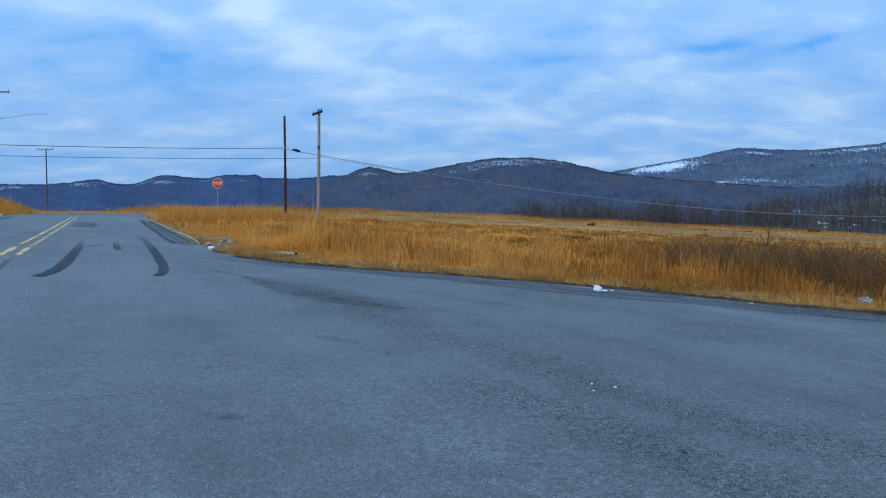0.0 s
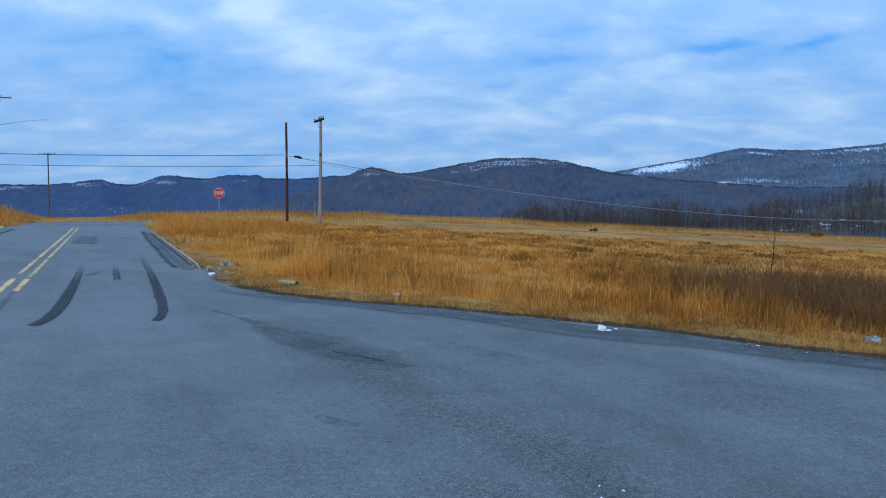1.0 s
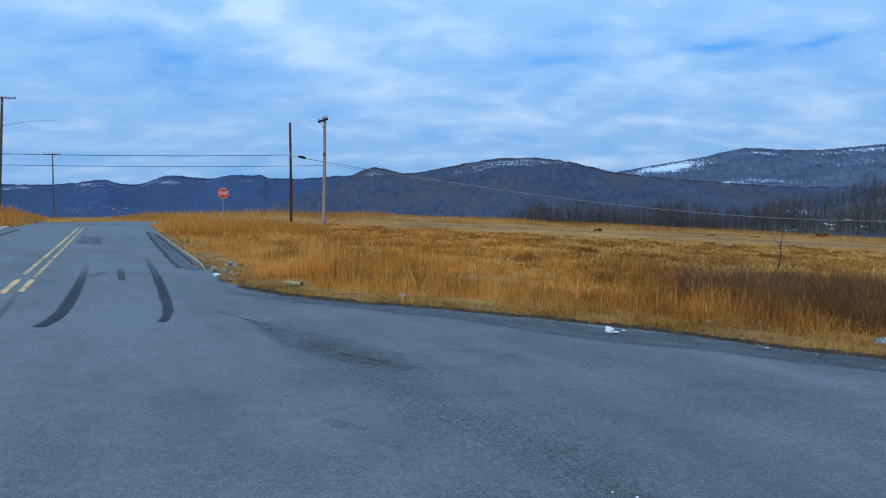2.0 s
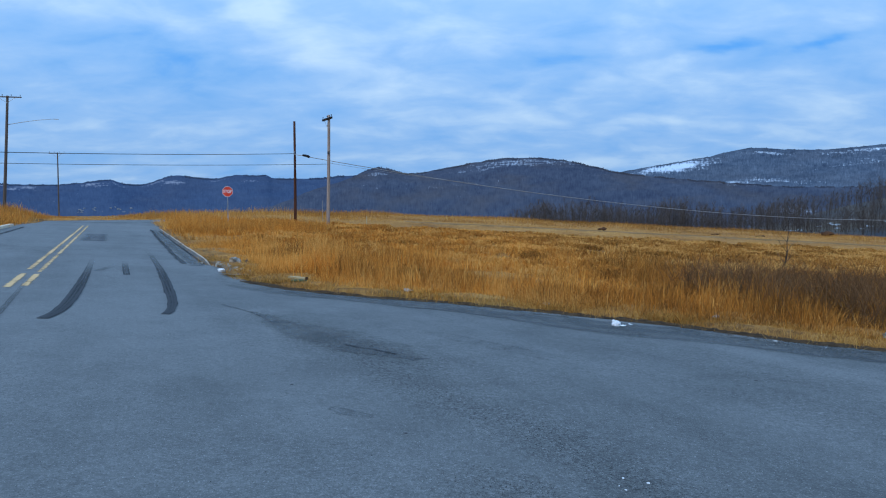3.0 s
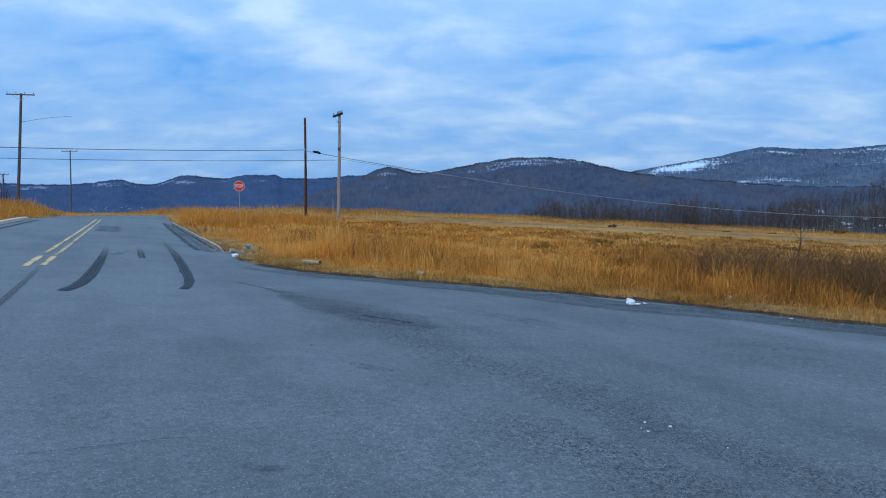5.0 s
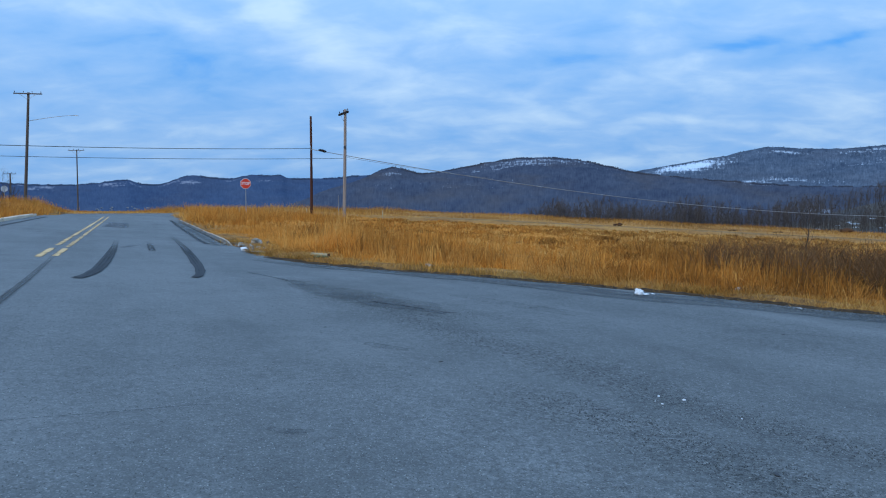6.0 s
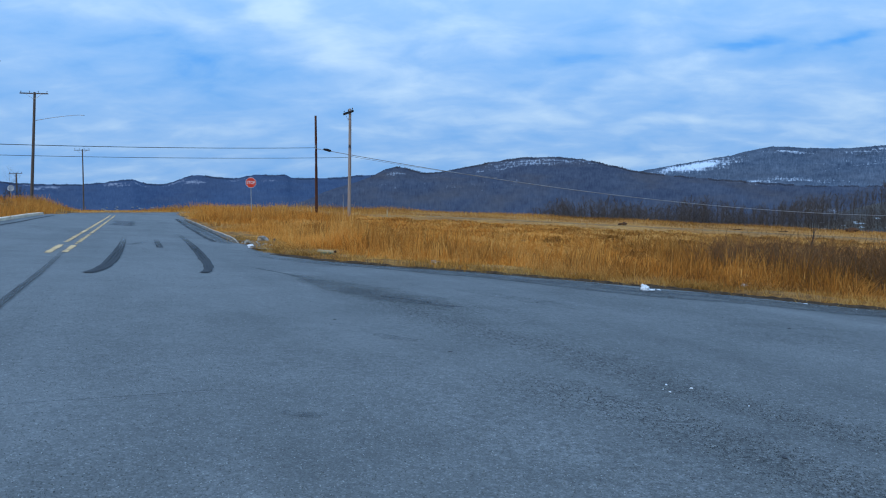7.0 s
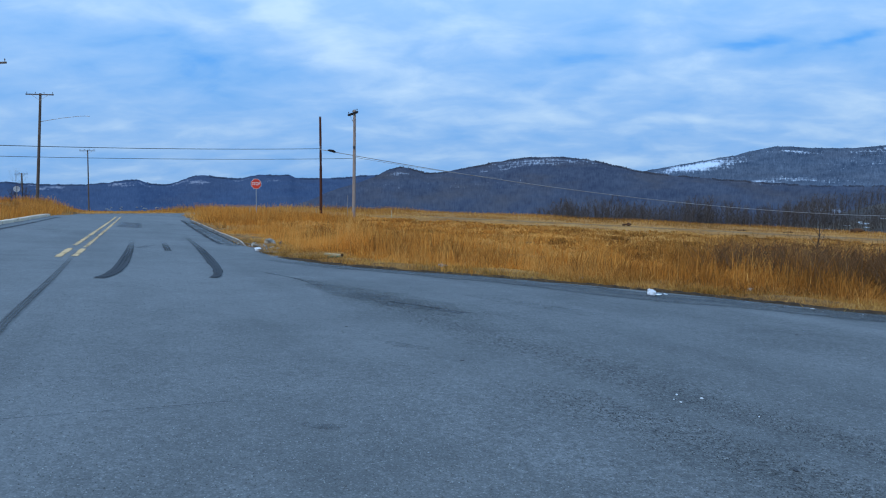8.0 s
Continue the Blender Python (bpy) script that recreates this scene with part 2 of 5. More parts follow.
M_CERAMIC = worn("brown glazed ceramic", (0.045, 0.03, 0.025), (0.085, 0.06, 0.05), 8.0, 60.0, 0.3, 0.5)
M_PLASTIC_W = worn("dirty white plastic film", (0.62, 0.63, 0.66), (0.86, 0.87, 0.88), 14.0, 70.0, 0.5, 0.4, 0.0, 0.004)
M_PLASTIC_B = worn("pale blue plastic film", (0.02, 0.06, 0.07), (0.42, 0.50, 0.51), 11.0, 50.0, 0.5, 0.4, 0.0, 0.004)
M_PAPER = worn("soggy grey paper", (0.40, 0.36, 0.32), (0.66, 0.62, 0.57), 12.0, 60.0, 0.9, 0.2, 0.0, 0.003)
M_BOARD = worn("pale weathered board", (0.32, 0.24, 0.13), (0.56, 0.46, 0.28), 5.0, 40.0, 0.85, 0.2, 0.0, 0.002, (0.3, 4, 4))
M_GREEN = worn("green plastic", (0.03, 0.05, 0.02), (0.08, 0.11, 0.04), 6.0, 40.0, 0.5, 0.4)
M_BARK = worn("grey-brown bark", (0.032, 0.026, 0.024), (0.085, 0.066, 0.058), 2.0, 14.0, 0.95, 0.1)
M_TWIG = worn("grey-brown winter twigs", (0.058, 0.047, 0.042), (0.115, 0.092, 0.082), 1.0, 8.0, 0.95, 0.1)
M_BRAMBLE = worn("dark brown dead bramble", (0.072, 0.037, 0.016), (0.190, 0.099, 0.043), 1.2, 14.0, 0.9, 0.15)
M_LOG = worn("rotten dark timber", (0.050, 0.026, 0.015), (0.130, 0.068, 0.038), 1.5, 12.0, 0.95, 0.1)
M_WALL = worn("pale house siding", (0.30, 0.30, 0.31), (0.46, 0.46, 0.47), 0.2, 3.0, 0.8)
M_ROOF = worn("grey shingle roof", (0.12, 0.12, 0.13), (0.22, 0.22, 0.23), 0.2, 3.0, 0.9)


def rubber():
    """Tyre rubber smeared on asphalt, thin enough in places for the stones to show."""
    m, nt, b, co = material("tyre rubber smear", 0.7, 0.3)
    at = nt.nodes.new("ShaderNodeAttribute")
    at.attribute_name = "wear"
    n = noise_tex(nt, mapped(nt, co, (14, 3, 1), (0, 0, -ROAD_TURN)), 1.0, 4, 0.7)
    g = noise_tex(nt, co, 60.0, 3, 0.7)
    f = math_node(nt, "ADD", math_node(nt, "MULTIPLY", n, 0.55), math_node(nt, "MULTIPLY", g, 0.45))
    f = math_node(nt, "ADD", math_node(nt, "MULTIPLY", math_node(nt, "SUBTRACT", f, 0.5), 1.2), at.outputs["Fac"])
    clear, both = nt.nodes.new("ShaderNodeBsdfTransparent"), nt.nodes.new("ShaderNodeMixShader")
    b.inputs["Base Color"].default_value = (0.017, 0.017, 0.019, 1)
    nt.links.new(ramp(nt, f, [(0.16, 0.0), (0.55, 0.52), (0.92, 0.96)]), both.inputs[0])
    nt.links.new(clear.outputs[0], both.inputs[1])
    nt.links.new(b.outputs[0], both.inputs[2])
    nt.links.new(both.outputs[0], nt.nodes["Material Output"].inputs[0])
    return m


def road_paint():
    """Yellow line paint, worn through to the asphalt in chips."""
    m, nt, b, co = material("worn yellow line paint", 0.7, 0.3)
    n = noise_tex(nt, co, 16.0, 5, 0.7)
    big = noise_tex(nt, co, 1.1, 3)
    f = math_node(nt, "ADD", math_node(nt, "MULTIPLY", n, 0.6), math_node(nt, "MULTIPLY", big, 0.4))
    at = nt.nodes.new("ShaderNodeAttribute")
    at.attribute_name = "wear"
    f = math_node(nt, "ADD", f, math_node(nt, "SUBTRACT", at.outputs["Fac"], 0.5))
    nt.links.new(mix(nt, n, (0.58, 0.34, 0.12), (0.70, 0.49, 0.25)), b.inputs["Base Color"])
    clear = nt.nodes.new("ShaderNodeBsdfTransparent")
    both = nt.nodes.new("ShaderNodeMixShader")
    nt.links.new(ramp(nt, f, [(0.38, 0.0), (0.58, 0.95)]), both.inputs[0])
    nt.links.new(clear.outputs[0], both.inputs[1])
    nt.links.new(b.outputs[0], both.inputs[2])
    nt.links.new(both.outputs[0], nt.nodes["Material Output"].inputs[0])
    return m


def grass_mat(name, low, mid, high, through_light=0.25):
    """Dead grass blades: each tuft has its own tone, and patches of the field differ."""
    m, nt, b, co = material(name, 0.85, 0.08)
    at = nt.nodes.new("ShaderNodeAttribute")
    at.attribute_name = "tone"
    n = noise_tex(nt, co, 0.16, 4, 0.6)
    f = math_node(nt, "ADD", math_node(nt, "MULTIPLY", at.outputs["Fac"], 0.6), math_node(nt, "MULTIPLY", n, 0.4))
    col = ramp(nt, f, [(0.22, low), (0.50, mid), (0.78, high)])
    dusty = ramp(nt, f, [(0.22, (0.13, 0.064, 0.018)), (0.50, (0.46, 0.205, 0.042)), (0.78, (0.73, 0.43, 0.135))])
    where = ramp(nt, noise_tex(nt, co, 0.42, 4, 0.65), [(0.43, 0.0), (0.60, 0.78)])
    # the grass pales and browns towards the thicket
    sep = nt.nodes.new("ShaderNodeSeparateXYZ")
    nt.links.new(co, sep.inputs[0])
    towards = math_node(nt, "MULTIPLY", math_node(nt, "SUBTRACT", sep.outputs[0], 2.0), 0.16, True)
    where = math_node(nt, "MAXIMUM", where, math_node(nt, "MULTIPLY", towards, 0.85))
    col = mix(nt, where, col, dusty)
    nt.links.new(col, b.inputs["Base Color"])
    tr, both = nt.nodes.new("ShaderNodeBsdfTranslucent"), nt.nodes.new("ShaderNodeMixShader")
    both.inputs[0].default_value = through_light
    nt.links.new(col, tr.inputs[0])
    nt.links.new(b.outputs[0], both.inputs[1])
    nt.links.new(tr.outputs[0], both.inputs[2])
    nt.links.new(both.outputs[0], nt.nodes["Material Output"].inputs[0])
    return m


def faded(m, low, high):
    """Lets a patch thin out to nothing at its edges, by the mesh's 'wear' and a grain of gaps."""
    nt = m.node_tree
    b = nt.nodes["Principled BSDF"]
    co = nt.nodes.new("ShaderNodeTexCoord").outputs["Object"]
    at = nt.nodes.new("ShaderNodeAttribute")
    at.attribute_name = "wear"
    n = math_node(nt, "ADD", math_node(nt, "MULTIPLY", noise_tex(nt, co, 2.2, 5, 0.7), 0.5), math_node(nt, "MULTIPLY", noise_tex(nt, co, 26.0, 3, 0.7), 0.5))
    f = math_node(nt, "ADD", math_node(nt, "MULTIPLY", math_node(nt, "SUBTRACT", n, 0.5), 2.3), at.outputs["Fac"])
    clear, both = nt.nodes.new("ShaderNodeBsdfTransparent"), nt.nodes.new("ShaderNodeMixShader")
    nt.links.new(ramp(nt, f, [(low, 0.0), (high, 0.9)]), both.inputs[0])
    nt.links.new(clear.outputs[0], both.inputs[1])
    nt.links.new(b.outputs[0], both.inputs[2])
    nt.links.new(both.outputs[0], nt.nodes["Material Output"].inputs[0])


M_RUBBER, M_PAINT = rubber(), road_paint()
M_GRIT = asphalt("pale crumbled gravel", (0.13, 0.125, 0.115), (0.29, 0.275, 0.25), 0.6, 0.2)
faded(M_GRIT, 0.25, 0.9)
# soil colour, darkened to hold the shade on the turf lip's face
M_LIP = worn("soil darkened with shade", (0.020, 0.013, 0.008), (0.090, 0.054, 0.026), 7.0, 45.0, 0.95, 0.12, 0.0, 0.012)
M_DIRT = worn("gritty brown dirt", (0.085, 0.050, 0.026), (0.27, 0.19, 0.115), 9.0, 34.0, 0.95, 0.15, 0.0, 0.012)
faded(M_DIRT, 0.25, 0.7)
faded(M_APRON, 0.12, 1.0)
faded(M_PATCH, 0.15, 1.0)
M_GRASS = grass_mat("dead tall grass", (0.165, 0.074, 0.022), (0.62, 0.228, 0.030), (0.80, 0.41, 0.095))
M_THATCH = grass_mat("flattened straw", (0.085, 0.045, 0.013), (0.33, 0.175, 0.040), (0.62, 0.38, 0.11))
M_TUSSOCK = grass_mat("matted tan grass", (0.32, 0.115, 0.020), (0.62, 0.240, 0.036), (0.82, 0.43, 0.10), 0.45)
M_FARGRASS = grass_mat("tan far grass", (0.34, 0.15, 0.035), (0.52, 0.27, 0.070), (0.66, 0.42, 0.15))


def ground_mat():
    m, nt, b, co = material("straw-covered soil", 0.95, 0.1)
    n1, n2, n3 = noise_tex(nt, co, 0.12, 5, 0.6), noise_tex(nt, co, 3.0, 5, 0.7), noise_tex(nt, co, 0.018, 4, 0.6)
    f = math_node(nt, "ADD", math_node(nt, "MULTIPLY", n1, 0.5), math_node(nt, "MULTIPLY", n2, 0.5))
    col = ramp(nt, f, [(0.34, (0.15, 0.062, 0.016)), (0.50, (0.36, 0.17, 0.042)), (0.66, (0.50, 0.28, 0.085))])
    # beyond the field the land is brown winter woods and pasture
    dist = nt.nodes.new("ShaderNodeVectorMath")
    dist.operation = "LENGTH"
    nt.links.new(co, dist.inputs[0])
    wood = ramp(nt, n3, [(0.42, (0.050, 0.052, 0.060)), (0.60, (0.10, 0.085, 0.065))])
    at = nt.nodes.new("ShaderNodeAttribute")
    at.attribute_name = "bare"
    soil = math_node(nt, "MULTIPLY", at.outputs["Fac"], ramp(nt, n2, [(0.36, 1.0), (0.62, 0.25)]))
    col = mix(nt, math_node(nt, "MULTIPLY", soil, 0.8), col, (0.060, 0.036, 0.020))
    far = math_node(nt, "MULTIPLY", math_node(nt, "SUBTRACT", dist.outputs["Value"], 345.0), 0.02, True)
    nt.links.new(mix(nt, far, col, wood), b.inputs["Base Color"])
    bump(nt, b, n2, 0.8, 0.04)
    return m


def hill_mat(name, dark, light, snow, seed, earthy=0.55, broken=2.0):
    """Leafless wooded slope with standing trunks as fine vertical grain, and snow on ledges and clearings (a 'snow' value on the mesh)."""
    m, nt, b, co = material(name, 1.0, 0.0)
    sep = nt.nodes.new("ShaderNodeSeparateXYZ")
    nt.links.new(co, sep.inputs[0])
    flat = nt.nodes.new("ShaderNodeCombineXYZ")
    nt.links.new(math_node(nt, "MULTIPLY", math_node(nt, "DIVIDE", sep.outputs[0], sep.outputs[1]), 2600.0), flat.inputs[0])
    nt.links.new(sep.outputs[2], flat.inputs[2])
    flat.inputs[1].default_value = seed
    v = flat.outputs[0]
    grain = noise_tex(nt, mapped(nt, v, (0.16, 1, 0.045)), 1.0, 4, 0.7)
    tuft = noise_tex(nt, mapped(nt, v, (0.035, 1, 0.05)), 1.0, 5, 0.7)
    broad = noise_tex(nt, mapped(nt, v, (0.004, 1, 0.018)), 1.0, 4, 0.6)
    f = math_node(nt, "ADD", math_node(nt, "MULTIPLY", grain, 0.40), math_node(nt, "MULTIPLY", tuft, 0.30))
    f = math_node(nt, "ADD", f, math_node(nt, "MULTIPLY", broad, 0.30))
    # dark and light already hold the haze of distance in their colour
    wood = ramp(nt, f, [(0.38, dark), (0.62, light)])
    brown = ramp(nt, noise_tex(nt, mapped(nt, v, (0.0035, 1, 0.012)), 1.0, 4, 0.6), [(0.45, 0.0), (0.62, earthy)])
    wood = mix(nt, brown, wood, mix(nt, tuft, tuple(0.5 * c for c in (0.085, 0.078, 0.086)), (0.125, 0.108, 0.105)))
    at = nt.nodes.new("ShaderNodeAttribute")
    at.attribute_name = "snow"
    # snow lies along ledges, and the trunks standing in it break it up
    ledge = noise_tex(nt, mapped(nt, v, (0.016, 1, 0.13)), 1.0, 5, 0.7)
    trunks = noise_tex(nt, mapped(nt, v, (0.11, 1, 0.05)), 1.0, 4, 0.75)
    s = math_node(nt, "ADD", at.outputs["Fac"], math_node(nt, "MULTIPLY", math_node(nt, "SUBTRACT", ledge, 0.5), 1.5))
    s = math_node(nt, "ADD", s, math_node(nt, "MULTIPLY", math_node(nt, "SUBTRACT", trunks, 0.5), broken))
    nt.links.new(mix(nt, ramp(nt, s, [(0.50, 0.0), (0.90, 1.0)]), wood, snow), b.inputs["Base Color"])
    return m


M_GROUND = ground_mat()
M_SNOW = worn("old crusted snow", (0.30, 0.33, 0.36), (0.62, 0.66, 0.70), 0.4, 3.0, 0.9, 0.1)


# ---------------------------------------------------------------- the lie of the land
def smooth(a, b, v):
    k = np.clip((v - a) / (b - a), 0, 1)
    return k * k * (3 - 2 * k)


def land(x, y):
    """Height of the bare land: a gentle tilt down to the right, a crest where the main road ends, a valley beyond."""
    x, y = np.asarray(x, float), np.asarray(y, float)
    xc, yc = np.clip(x, -75, 95), np.clip(y, -40, 115)
    s = -0.4325 * xc + 0.9016 * yc
    z = 0.0912 - 0.05772 * xc - 0.02232 * yc - 0.000073 * xc**2 + 0.000167 * xc * yc + 0.000163 * yc**2
    crest = smooth(38, 52, s) * smooth(-12, -22, xc)
    z = z * (1 - crest) + (0.52 - 0.016 * np.maximum(0, s - 76)) * crest
    o = 0.9016 * x + 0.4325 * y
    z = z + smooth(-4.7, -6.6, o) * 0.85 * np.exp(-np.maximum(0, (x + 31.6) / 2.8) ** 2 - ((y - 47) / 6.5) ** 2 - np.maximum(0, (-x - 46) / 8.0) ** 2)
    z = z + 0.30 * np.exp(-(((y - 76.0 + 0.09 * xc) / 5.0) ** 2)) * smooth(-30, -5, x)
    knoll = 27.0 * smooth(0.36, 0.68, x / np.maximum(y, 1.0)) * smooth(385, 490, y) * (1 - smooth(640, 900, y))
    r = np.hypot(x, y)
    z = z * (1 - smooth(110, 330, r)) - 13.0 * smooth(110, 330, r) - 34 * smooth(330, 1600, r) + knoll
    return z


def land_at(x, y):
    return float(land(x, y))


def road_xy(s, o):
    """A point s metres along the main road and o metres to its right."""
    p = ROAD_U * s + ROAD_N * o
    return p.x, p.y


KERB_R, KERB_L, LINE_O = 2.10, -4.50, -1.47
PAVED = [road_xy(51.0, KERB_R), road_xy(19.3, KERB_R), (-5.75, 17.3), (-5.1, 15.6), (-4.3, 14.65), (-3.2, 13.7), (-2.0, 13.15), (-0.4, 12.88),
         (1.0, 12.47), (2.3, 12.06), (3.4, 11.60), (4.65, 10.75), (6.2, 10.0), (9.0, 8.9), (14.0, 6.6), (24.0, 0.5), (40.0, -11.0),
         (40.0, -28.0), (12.0, -26.0), road_xy(-34, KERB_R), road_xy(-34, KERB_L), road_xy(6, -16.0), road_xy(11, -7.5), road_xy(16, KERB_L), road_xy(51.0, KERB_L)]


def outline(points, step, wobble, seed):
    """A closed outline with points every step metres, its edge nibbled by wobble metres."""
    out, n = [], len(points)
    for i in range(n):
        a, b = Vector(points[i]), Vector(points[(i + 1) % n])
        k = max(1, int((b - a).length / step))
        side = Vector((b.y - a.y, a.x - b.x)).normalized()
        for j in range(k):
            p = a.lerp(b, j / k)
            w = wobble * (noise.noise((p.x * 1.3, p.y * 1.3, seed)) + 0.6 * noise.noise((p.x * 5, p.y * 5, seed)))
            out.append(p + side * w)
    return out


def from_edge(px, py, ring):
    """Distance of points from a closed outline: negative inside."""
    a = np.array([tuple(p) for p in ring])
    b = np.roll(a, -1, 0)
    best, inside = np.full(px.shape, 1e9), np.zeros(px.shape, bool)
    for (ax, ay), (bx, by) in zip(a, b):
        dx, dy = bx - ax, by - ay
        t = np.clip(((px - ax) * dx + (py - ay) * dy) / (dx * dx + dy * dy + 1e-12), 0, 1)
        best = np.minimum(best, np.hypot(px - ax - t * dx, py - ay - t * dy))
        cross = (ay > py) != (by > py)
        inside ^= cross & (px < (bx - ax) * (py - ay) / (by - ay + 1e-12) + ax)
    return np.where(inside, -best, best)


PAVED_COARSE = outline(PAVED, 3.0, 0.0, 0)
CROSS_S = (50.5, 58.0)


def on_cross(x, y):
    s, o = -0.4325 * x + 0.9016 * y, 0.9016 * x + 0.4325 * y
    return np.maximum(np.maximum(CROSS_S[0] - s, s - CROSS_S[1]), np.maximum(-4.6 - o, o - 7))


def lane_mid(x):
    return 76.0 - 0.09 * x


def on_lane(x, y):
    return np.abs(y - lane_mid(x)) - 2.3


# ---------------------------------------------------------------- mesh helpers
def link_mesh(name, verts, faces, mat, parent=None, flat=True):
    me = bpy.data.meshes.new(name)
    me.from_pydata([tuple(v) for v in verts], [], faces)
    me.materials.append(mat)
    if not flat:
        me.polygons.foreach_set("use_smooth", [True] * len(me.polygons))
    me.update()
    ob = new(name, me)
    ob.parent = parent
    return ob


def fast_mesh(name, verts, faces, mat, tone=None, key="tone", smooth_faces=False):
    """A large mesh from arrays; faces all of one size."""
    me = bpy.data.meshes.new(name)
    k, n = faces.shape[1], len(faces)
    me.vertices.add(len(verts))
    me.vertices.foreach_set("co", np.ascontiguousarray(verts, np.float32).ravel())
    me.loops.add(n * k)
    me.loops.foreach_set("vertex_index", np.ascontiguousarray(faces, np.int32).ravel())
    me.polygons.add(n)
    me.polygons.foreach_set("loop_start", np.arange(0, n * k, k, dtype=np.int32))
    me.polygons.foreach_set("use_smooth", np.full(n, smooth_faces))
    if tone is not None:
        at = me.attributes.new(key, "FLOAT", "POINT")
        at.data.foreach_set("value", np.ascontiguousarray(tone, np.float32))
    me.materials.append(mat)
    me.update(calc_edges=True)
    me.validate()
    return new(name, me)


def part(name, bm, mat, parent=None, label="", smooth_faces=False):
    """Links a bmesh as one mesh object under a thing or a part."""
    me = bpy.data.meshes.new(name)
    if smooth_faces:
        for f in bm.faces:
            f.smooth = True
    bm.to_mesh(me)
    bm.free()
    me.materials.append(mat)
    ob = new(name, me)
    ob.parent = parent
    return tagged(ob, label)


def empty(name, x, y, z, turn=0.0):
    ob = new(name)
    ob.empty_display_size = 0.2
    ob.matrix_basis = pose(x, y, z, 0, 0, turn)
    return ob


def grid_faces(rows, cols):
    i = np.arange(rows - 1)[:, None] * cols + np.arange(cols - 1)[None]
    return np.stack([i, i + 1, i + cols + 1, i + cols], -1).reshape(-1, 4)


def box(bm, sx, sy, sz, m=None, bevel=0.0):
    got = bmesh.ops.create_cube(bm, size=1.0, matrix=(m or Matrix()) @ Matrix.Diagonal((sx, sy, sz, 1)))
    if bevel:
        edges = list({e for v in got["verts"] for e in v.link_edges})
        bmesh.ops.bevel(bm, geom=edges, offset=bevel, segments=2, affect="EDGES")


def tube(bm, pts, radii, sides=8, caps=True):
    """A tube through points, with a radius at each."""
    rings = []
    for i, p in enumerate(pts):
        p = Vector(p)
        d = (Vector(pts[min(i + 1, len(pts) - 1)]) - Vector(pts[max(i - 1, 0)])).normalized()
        q = d.to_track_quat("Z", "Y")
        rings.append([bm.verts.new(p + q @ Vector((radii[i] * math.cos(2 * math.pi * k / sides), radii[i] * math.sin(2 * math.pi * k / sides), 0))) for k in range(sides)])
    for a, b in zip(rings, rings[1:]):
        for k in range(sides):
            bm.faces.new((a[k], a[(k + 1) % sides], b[(k + 1) % sides], b[k]))
    if caps:
        bm.faces.new(list(reversed(rings[0])))
        bm.faces.new(rings[-1])


# ---------------------------------------------------------------- ground, roads, kerbs
def spaced(stops):
    """Coordinates from stops of (end, step), growing outward from both sides of 0."""
    out, v = [0.0], 0.0
    for end, step, grow in stops:
        while v < end:
            v += step
            step *= grow
            out.append(v)
    return np.array(out)


def build_ground():
    side = spaced([(24, 0.38, 1.0), (60, 0.6, 1.02), (4600, 2.0, 1.12)])
    ahead = spaced([(46, 0.38, 1.0), (110, 0.7, 1.01), (4600, 2.0, 1.12)])
    back = spaced([(12, 0.6, 1.0), (4600, 1.5, 1.15)])
    xs = np.concatenate([-side[:0:-1], side])
    ys = np.concatenate([-back[:0:-1], ahead])
    X, Y = np.meshgrid(xs, ys)
    Z = land(X, Y)
    near = (np.abs(X) < 70) & (np.abs(Y) < 75)
    d = np.full(X.shape, 50.0)
    d[near] = from_edge(X[near], Y[near], PAVED_COARSE)
    d = np.minimum(d, np.where(np.abs(X) < 110, on_cross(X, Y), 50))
    rough = 0.05 * np.sin(X * 1.7 + np.sin(Y * 1.1) * 2) * np.sin(Y * 1.9 + np.sin(X * 0.8) * 2)
    Z = Z - 0.12 + (0.17 + rough) * smooth(-0.5, 0.45, d)
    v = np.stack([X, Y, Z], -1).reshape(-1, 3)
    bare = np.exp(-np.maximum(0, np.abs(d - 0.2) - 0.25) ** 2 / 0.2)
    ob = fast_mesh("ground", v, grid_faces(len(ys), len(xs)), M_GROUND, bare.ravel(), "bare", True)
    tagged(ob, "dry straw-covered field falling away to a brown valley", "ground", kind="structure")


def curve_pts(stops, step=0.25):
    """A smooth line through a few stops."""
    out, n = [], len(stops)
    for i in range(n - 1):
        p0, p1, p2, p3 = (Vector(stops[max(0, min(n - 1, j))]) for j in (i - 1, i, i + 1, i + 2))
        k = max(2, int((p2 - p1).length / step))
        for j in range(k):
            t = j / k
            out.append(tuple(0.5 * (2 * p1 + (p2 - p0) * t + (2 * p0 - 5 * p1 + 4 * p2 - p3) * t * t + (3 * p1 - p0 - 3 * p2 + p3) * t**3)))
    return out + [tuple(stops[-1])]


# where cars turn across the junction mouth: paths worn open, and paths polished smooth
OPEN_PATH = [(-1.87, 8.61), (-1.06, 7.66), (-0.22, 6.20), (0.47, 5.40), (0.97, 4.45), (1.47, 3.80), (2.0, 3.3)]
OPEN_PATH_SIDE = [(0.25, 4.15), (0.67, 3.75), (0.94, 3.30), (1.20, 2.85), (1.40, 2.4)]
SCAR_PATH = [(-2.9, 10.3), (-2.1, 9.5), (-1.5, 8.75), (-0.9, 8.15), (-0.4, 7.6)]
STRIPE_PATH = [(0.20, 4.78), (0.86, 4.09), (1.21, 3.55), (1.55, 3.1)]
SMOOTH_PATH = [(-4.6, 14.0), (-3.7, 10.5), (-3.2, 8.4), (-2.6, 7.0), (-1.8, 5.6)]
